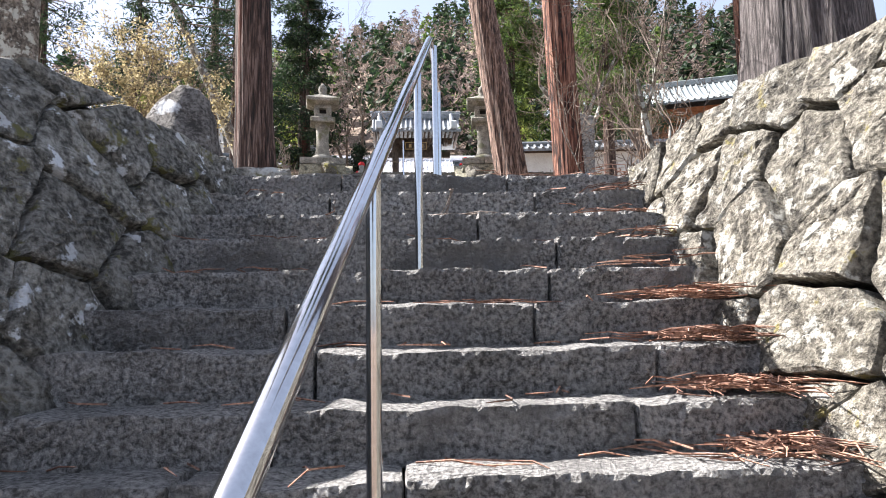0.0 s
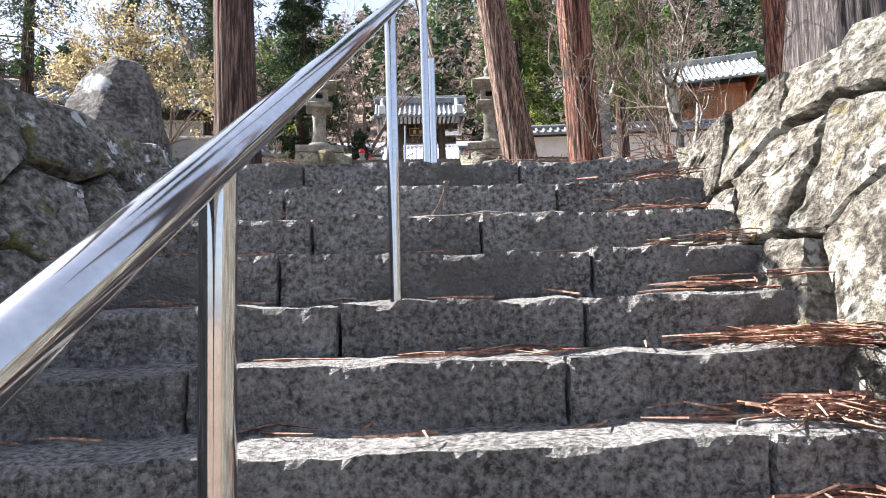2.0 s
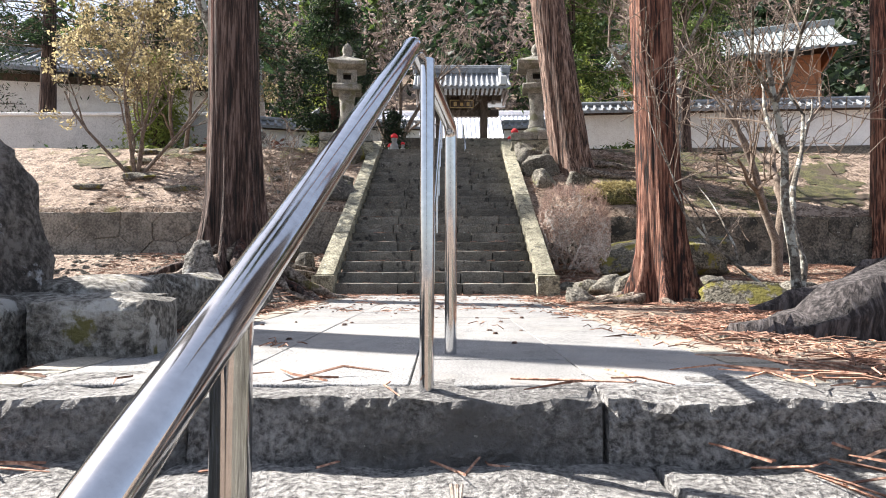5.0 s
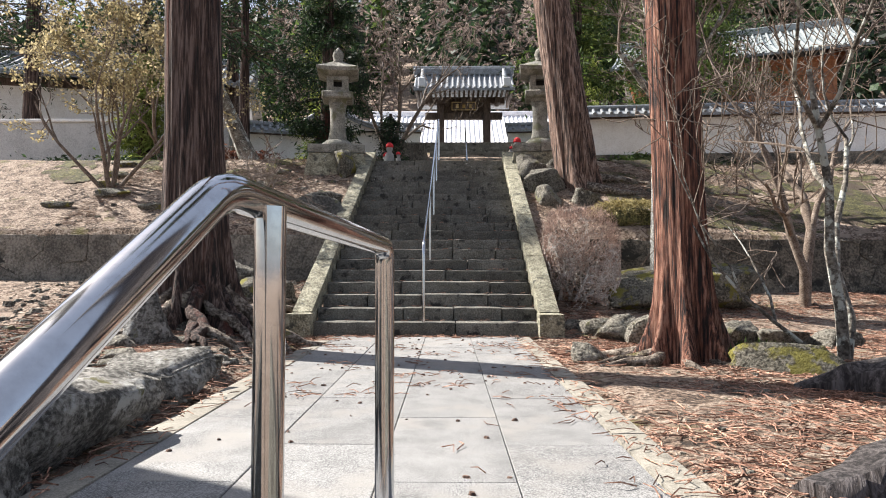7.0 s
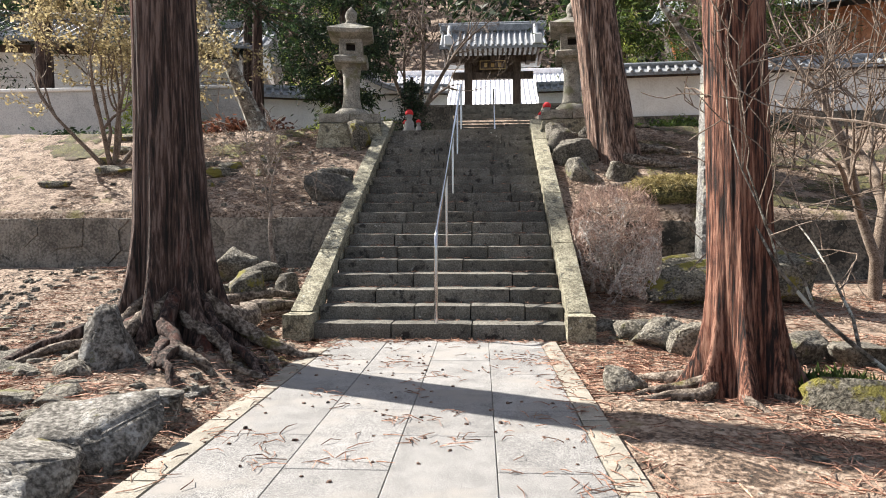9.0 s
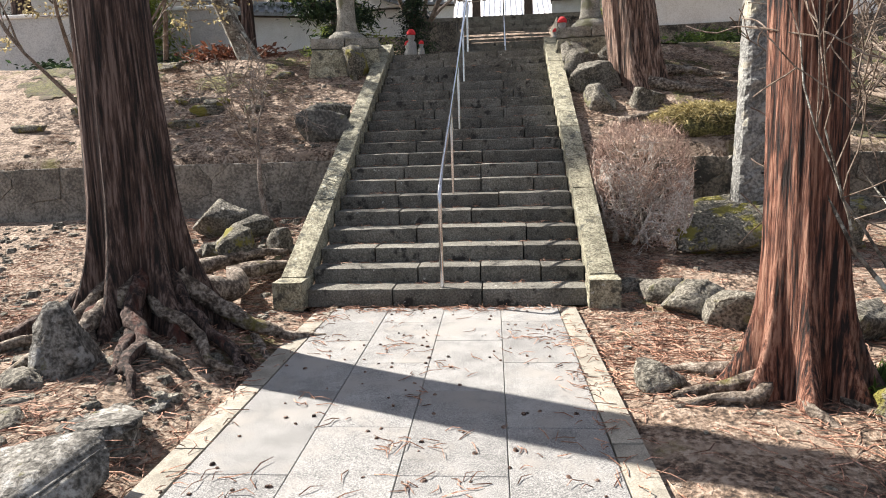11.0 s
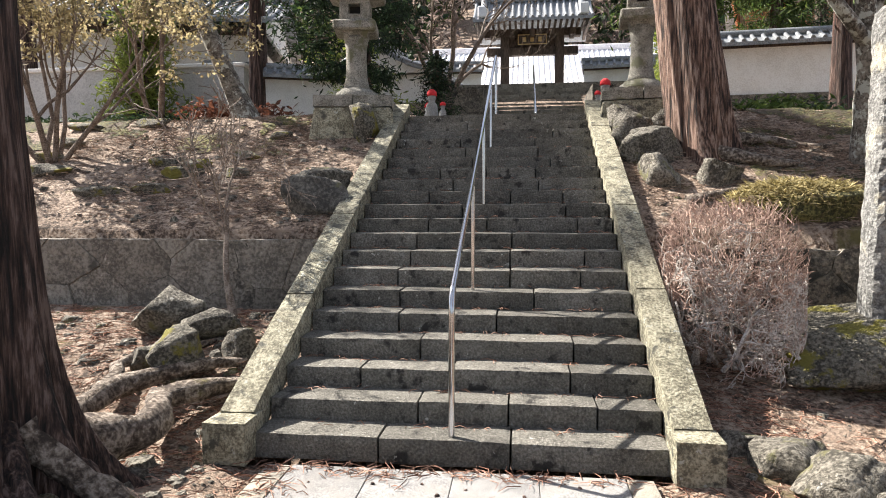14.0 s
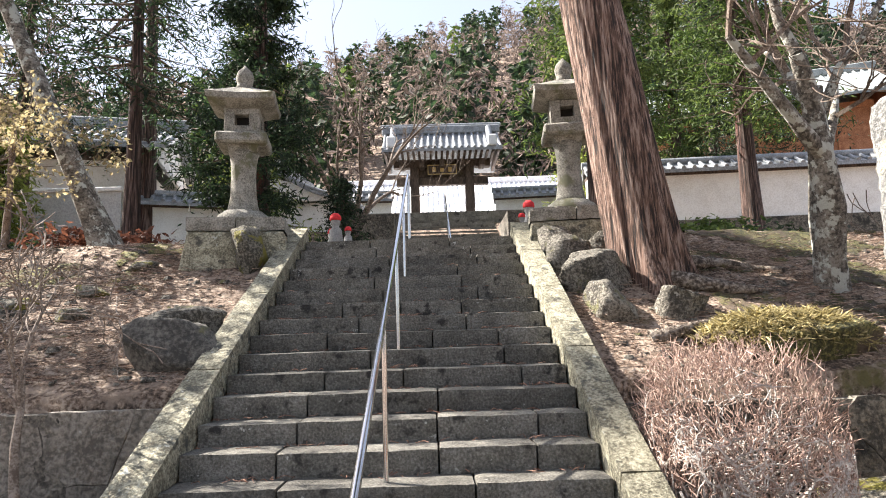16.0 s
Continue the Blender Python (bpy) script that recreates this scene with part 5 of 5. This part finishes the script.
for i in range(4):
    rock(2.86 + i * 0.62, 7.72 - 0.5 * i, -0.04, 0.85, 0.34, 0.26, 440 + i, "mossrock", -14, "long mossy kerb rock in the earth", "kerb rocks")
rock(1.47, 8.3, -0.03, 0.30, 0.26, 0.16, 447, "rock", 30, "small pale rock among roots")
rock(-1.76, 13.30, 1.46, 0.70, 0.46, 0.48, 452, "cap_dark", 4, "dark flat-faced rock on the bank")
rock(-1.95, 13.72, 1.80, 0.7, 0.5, 0.26, 453, "rock", 40, "flat slab rock on the bank")
rock(-1.74, 15.2, 2.5, 0.44, 0.44, 0.50, 454, "mossrock", 10, "round mossy rock beside the lantern base")
for a in ((2.06, 14.5, 2.0, 0.85, 0.6, 0.50, 456), (1.95, 13.95, 1.75, 0.60, 0.52, 0.42, 457), (2.62, 13.95, 1.72, 0.52, 0.48, 0.42, 458), (1.82, 15.0, 2.35, 0.52, 0.5, 0.42, 459), (1.78, 15.45, 2.65, 0.5, 0.5, 0.40, 460), (2.35, 15.35, 2.6, 0.5, 0.4, 0.3, 465)):
    rock(*a, "rock", a[6] * 37 % 90, "angular grey rock stacked on the bank", "bank rocks")
for a in ((-2.78, 11.9, 0.42, 0.6, 0.45, 0.42, 461), (-2.35, 11.8, 0.42, 0.5, 0.36, 0.26, 462), (-2.3, 11.2, 0.25, 0.42, 0.5, 0.34, 463), (-1.95, 11.5, 0.35, 0.3, 0.3, 0.2, 464), (-2.6, 11.3, 0.28, 0.3, 0.3, 0.2, 466)):
    rock(*a, "mossrock" if a[6] == 463 else "rock", 30, "rough rock among roots beside the stairs", "root rocks")
rock(1.95, 3.75, -0.15, 0.75, 0.55, 0.36, 470, "wall_stone", 10, "pale rock at the end of the boulder wall", "wall-end rocks")
rock(2.6, 3.9, -0.12, 0.8, 0.6, 0.32, 471, "wall_stone", -10, "pale rock at the end of the boulder wall", "wall-end rocks")
rnd = random.Random(91)
for i in range(90):
    x, y = rnd.uniform(-4.6, -1.75), rnd.uniform(5.0, 9.2)
    s = rnd.uniform(0.12, 0.34)
    rock(x, y, ground_z(x, y) - 0.03, s, s * rnd.uniform(0.5, 0.8), s * rnd.uniform(0.2, 0.34), 500 + i, "rock", rnd.uniform(0, 180), "small flat stone lying on the earth", "scattered stones")
for i in range(14):
    x, y = rnd.uniform(-6.5, -2.9), rnd.uniform(13.0, 16.0)
    rock(x, y, ground_z(x, y) - 0.04, rnd.uniform(0.3, 0.7), 0.2, 0.14, 660 + i, "mossrock", rnd.uniform(-20, 20), "low weathered stone in the bank", "bank stones")

# turf overhanging the terrace wall
turf = empty("turf_mound", 3.2, 13.3, 1.46, "overhanging mound of yellow-green turf on the bank", "turf")
part("mound", rock_bm(1.35, 0.8, 0.34, 601, 4, 0.5, 0.8), M["moss"], turf, smooth=True)
tp = []
for i in range(5200):
    a, r = rnd.uniform(0, 6.28), math.sqrt(rnd.random())
    tp.append((0.72 * r * math.cos(a), 0.42 * r * math.sin(a), 0.10 + 0.26 * math.sqrt(max(0, 1 - r * r)) + rnd.uniform(-0.02, 0.06)))
tagged(quad_cloud("turf_grass", tp, 0.10, M["grass"], turf, seed=9, long=7, droop=-0.2), kind="stuff")


def moss_carpet(name, x0, x1, y0, y1, cut, seed, label):
    """A thin skin of moss that follows the bank, broken at its edges."""
    step = 0.06
    nx, ny = int((x1 - x0) / step), int((y1 - y0) / step)
    keep = {}
    vs, fs = [], []

    def vid(i, j):
        if (i, j) not in keep:
            xx, yy = x0 + i * step, y0 + j * step
            keep[(i, j)] = len(vs)
            vs.append((xx, yy, ground_z(xx, yy) + 0.012 + 0.02 * noise.noise(Vector((xx * 7, yy * 7, seed)))))
        return keep[(i, j)]

    for i in range(nx):
        for j in range(ny):
            xx, yy = x0 + (i + 0.5) * step, y0 + (j + 0.5) * step
            edge = min(xx - x0, x1 - xx, yy - y0, y1 - yy)
            if noise.noise(Vector((xx * 0.9, yy * 1.5, seed))) + 0.35 * noise.noise(Vector((xx * 5, yy * 5, seed))) - 0.5 * max(0.0, 0.4 - edge) > cut:
                fs.append((vid(i, j), vid(i + 1, j), vid(i + 1, j + 1), vid(i, j + 1)))
    me = bpy.data.meshes.new(name)
    me.from_pydata(vs, [], fs)
    me.materials.append(M["moss"])
    for p in me.polygons:
        p.use_smooth = True
    return tagged(new(name, me), label, "moss", kind="stuff")


moss_carpet("bank_moss", 3.0, 8.5, 13.0, 17.2, -0.02, 3, "yellow-green moss spread over the shaded bank")
moss_carpet("bank_moss", -8.0, -2.6, 14.6, 16.9, 0.12, 8, "thin yellowish moss at the crest of the bank")


def statue(x, y, z, h, seed):
    top = empty("stone_statue", x, y, z, "small stone figure wearing a red knitted cap", "statue", "small statues")
    bm = lathe(bmesh.new(), [(0.12 * h, 0), (0.17 * h, 0.05 * h), (0.19 * h, 0.3 * h), (0.15 * h, 0.6 * h), (0.08 * h, 0.68 * h), (0.12 * h, 0.76 * h), (0.12 * h, 0.9 * h), (0.05 * h, h)], 14)
    link("stone_statue_body", bm, M["statue"], top, smooth=True).name = "body"
    bm = lathe(bmesh.new(), [(0.135 * h, 0.84 * h), (0.145 * h, 0.87 * h), (0.135 * h, 0.95 * h), (0.07 * h, 1.02 * h), (0.01, 1.03 * h)], 14)
    part("cap", bm, M["red_cloth"], top, "bright red cap", smooth=True)
    return top


for a in ((-1.15, 17.6, 3.05, 0.62), (-0.92, 17.3, 3.05, 0.36), (-1.3, 18.2, 3.05, 0.5), (1.75, 17.2, 3.1, 0.6), (1.6, 16.9, 3.1, 0.36)):
    statue(*a, 1)

# ---- fallen sprigs ----


def litter(name, spots, mat, seed, label, length=(0.05, 0.22), r=0.0035):
    """Dry cedar sprigs: thin bent sticks lying on what is under them."""
    rnd = random.Random(seed)
    bm = bmesh.new()
    for x, y, z in spots:
        a = rnd.uniform(0, 6.28)
        L = rnd.uniform(*length)
        d = Vector((math.cos(a), math.sin(a), 0)) * L
        s = Vector((-d.y, d.x, 0)) * rnd.uniform(-0.3, 0.3)
        p = Vector((x, y, z + r))
        q = rnd.uniform(0, 0.02)
        tube(bm, [p, p + d * 0.5 + s + Vector((0, 0, q)), p + d + Vector((0, 0, q * rnd.random()))], [r, r * rnd.uniform(0.8, 1.3), r * 0.5], 3, False)
    return tagged(link(name, bm, M[mat], smooth=False), label, "litter", kind="stuff")


rnd = random.Random(700)
spots = []
for i in range(46000):
    x, y = rnd.uniform(-5.0, 6.5), rnd.uniform(3.8, 12.5)
    if -1.15 < x < 1.2 and y < 10.3 or (-1.55 < x < 1.6 and y > 10.1):
        continue
    if noise.noise(Vector((x * 0.9, y * 0.9, 2))) + rnd.uniform(-0.5, 0.5) < (-0.1 if x > 0 else -0.02):
        continue
    spots.append((x, y, ground_z(x, y) + 0.003))
litter("needle_litter", spots, "litter", 701, "reddish dry cedar sprigs strewn over the earth")
spots = []
for i in range(20000):
    x, y = rnd.choice((-1, 1)) * rnd.uniform(1.62, 6.0), rnd.uniform(12.95, 16.4)
    if noise.noise(Vector((x * 0.9, y * 0.9, 2))) + rnd.uniform(-0.5, 0.5) > 0:
        spots.append((x, y, ground_z(x, y) + 0.004))
litter("bank_litter", spots, "litter_pale", 702, "dry sprigs and needles on the bank")
spots = []
for c in range(70):
    cx, cy = rnd.uniform(-1.1, 1.1), 10.1 - abs(rnd.gauss(0, 2.4))
    if cy < 4.4:
        continue
    for i in range(rnd.randint(1, 8)):
        spots.append((cx + rnd.gauss(0, 0.07), cy + rnd.gauss(0, 0.05), 0.003))
for i in range(420):
    s = rnd.choice((-1, 1))
    spots.append((s * rnd.gauss(1.12, 0.10), rnd.uniform(4.5, 10.1), 0.004))
for i in range(160):
    spots.append((rnd.uniform(-1.1, 1.1), rnd.gauss(10.1, 0.03), 0.004))
litter("walk_litter", spots, "litter", 703, "reddish cedar sprigs scattered on the paved walk", (0.04, 0.16), 0.003)
spots = []
for k in range(0, -13, -1):
    y0, z0 = TOP_L + RUN_L * k, RISE_L * k
    n = 150 if k in (-5, -6, -7, -8) else 24
    for i in range(n):
        x = right_edge(y0) + 0.05 - abs(rnd.gauss(0, 0.19))
        spots.append((x, y0 + rnd.uniform(0.05, 0.24), z0 + rnd.uniform(0.004, 0.05)))
    for i in range(14):
        spots.append((rnd.uniform(left_edge(y0), right_edge(y0)), y0 + rnd.uniform(0.14, 0.24), z0 + 0.006))
litter("stair_litter", spots, "litter", 704, "heaps of reddish dry sprigs in the corners of the steps", (0.08, 0.32), 0.0035)
spots = []
for k in range(1, 20):
    y0, z0 = FOOT_U + RUN_U * (k - 1), RISE_U * k
    for i in range(34):
        spots.append((rnd.uniform(-1.25, 1.3), y0 + rnd.uniform(0.18, 0.29), z0 + 0.004))
litter("upper_stair_litter", spots, "litter", 705, "few dry sprigs lying on the long stairs", (0.03, 0.12), 0.003)


def scatter_stones(name, spots, mat, seed, label):
    """Small flat stones and chips, each a low irregular lump, half sunk in the earth."""
    rnd = random.Random(seed)
    verts, faces = [], []
    for x, y, z, s in spots:
        n, a0 = rnd.randint(5, 7), rnd.uniform(0, 6.28)
        ex, h, turn = rnd.uniform(0.5, 0.95), s * rnd.uniform(0.18, 0.5), rnd.uniform(0, 3.14)
        base = len(verts)
        for k, f in ((0, 1.0), (1, 0.68)):
            for i in range(n):
                a = a0 + 6.283 * i / n
                r = s * f * rnd.uniform(0.75, 1.15)
                u, v = math.cos(a) * r, math.sin(a) * r * ex
                verts.append((x + u * math.cos(turn) - v * math.sin(turn), y + u * math.sin(turn) + v * math.cos(turn), z - s * 0.2 if k == 0 else z + h * rnd.uniform(0.75, 1.1)))
        for i in range(n):
            j = (i + 1) % n
            faces.append((base + i, base + j, base + n + j, base + n + i))
        faces.append(tuple(range(base + n, base + 2 * n)))
    me = bpy.data.meshes.new(name)
    me.from_pydata(verts, [], faces)
    me.materials.append(M[mat])
    return tagged(new(name, me), label, "stones", kind="stuff")


rnd = random.Random(720)
spots = []
for i in range(5200):
    x, y = rnd.uniform(-6.5, -1.25), rnd.uniform(4.2, 12.3)
    if y > 10.1 and x > -1.75:
        continue
    if noise.noise(Vector((x * 0.8, y * 0.8, 9))) + rnd.uniform(-0.4, 0.4) > -0.05:
        spots.append((x, y, ground_z(x, y), min(0.13, 0.016 + rnd.expovariate(45))))
scatter_stones("strewn_stones", spots, "rock", 721, "small flat stones scattered over the bare earth")
spots = []
for i in range(3600):
    x, y = rnd.choice((-1, 1)) * rnd.uniform(1.75, 6.0), rnd.uniform(12.95, 17.4)
    if noise.noise(Vector((x * 0.8, y * 0.8, 9))) + rnd.uniform(-0.4, 0.4) > 0:
        spots.append((x, y, ground_z(x, y), min(0.09, 0.012 + rnd.expovariate(60))))
scatter_stones("bank_stones", spots, "rock", 722, "small stones and clods scattered on the bank")
spots = []
for i in range(900):
    x, y = rnd.uniform(1.3, 6.5), rnd.uniform(4.2, 12.2)
    if y < 10.1 or x > 1.75:
        spots.append((x, y, ground_z(x, y), min(0.06, 0.01 + rnd.expovariate(90))))
scatter_stones("side_stones", spots, "rock", 723, "few small stones among the fallen needles")

# ---- small things ----
rnd = random.Random(811)
spots = [(rnd.uniform(-1.0, 1.0), 10.1 - abs(rnd.gauss(0, 2.6)), 0.004, rnd.uniform(0.008, 0.02)) for i in range(150)]
scatter_stones("fallen_cones", [p for p in spots if p[1] > 4.5], "bark_brown", 812, "small dark cones and chips lying on the paved walk")


def dry_branch(name, lines, label):
    """A fallen dry branch: a bent stick with side twigs."""
    bm = bmesh.new()
    for pts, r in lines:
        tube(bm, [Vector(p) for p in pts], [r * (1 - 0.6 * i / len(pts)) for i in range(len(pts))], 5, True)
    return tagged(link(name, bm, M["twig_mid"]), label, "twig")


hang = []
for i in range(6):
    u, w = rnd.uniform(-0.03, 0.03), rnd.uniform(-0.03, 0.03)
    hang.append((((0.21 + u, 3.36, -0.145), (0.215 + u * 0.6, 3.29, -0.155), (0.205 + u * 0.3, 3.275, -0.20), (0.19 + w * 0.4, 3.262, -0.26), (0.16 + w, 3.25, -0.325)), 0.0035))
dry_branch("dry_sprig", hang, "dry brown cedar sprig drooping over a step's edge")
dry_branch("dry_stick", [(((0.02, 3.24, -0.318), (0.14, 3.20, -0.316), (0.27, 3.21, -0.312), (0.40, 3.17, -0.314)), 0.007), (((0.20, 3.21, -0.314), (0.30, 3.26, -0.30), (0.40, 3.25, -0.306)), 0.004), (((0.27, 3.21, -0.312), (0.36, 3.14, -0.308), (0.46, 3.15, -0.315)), 0.004)], "bare dry stick with side twigs lying on a step")


def tuft(name, x, y, n, w, h, mat, label, category, long=7, size=0.12, droop=-0.9):
    """Leaves that rise from one spot of earth."""
    rnd = random.Random(n)
    z = ground_z(x, y)
    pts = [(x + rnd.gauss(0, w), y + rnd.gauss(0, w), z + h * rnd.random()) for _ in range(n)]
    return tagged(quad_cloud(name, pts, size, M[mat], seed=n, long=long, droop=droop), label, category)


tuft("grass_tuft", 2.82, 8.12, 700, 0.13, 0.05, "leaf_mid", "tuft of green grass at the foot of the cedar", "grass")
for i, (x, y, mt, lab) in enumerate(((-5.0, 17.6, "leaf_red", "low shrub with rust-red winter leaves"), (-4.5, 17.9, "leaf_red", "low shrub with rust-red winter leaves"), (-6.6, 18.6, "leaf_dark", "low dark evergreen shrub before the plaster wall"), (-7.9, 18.9, "leaf_dark", "low dark evergreen shrub before the plaster wall"), (-9.3, 18.7, "leaf_dark", "low dark evergreen shrub before the plaster wall"), (5.6, 19.0, "leaf_dark", "low dark evergreen shrub below the precinct wall"), (7.0, 19.4, "leaf_dark", "low dark evergreen shrub below the precinct wall"), (4.7, 18.2, "leaf_mid", "low green shrub below the precinct wall"))):
    tuft("low_shrub", x, y, 900 + i * 7, 0.36, 0.45, mt, lab, "shrub", 2.4, 0.13, -0.2)
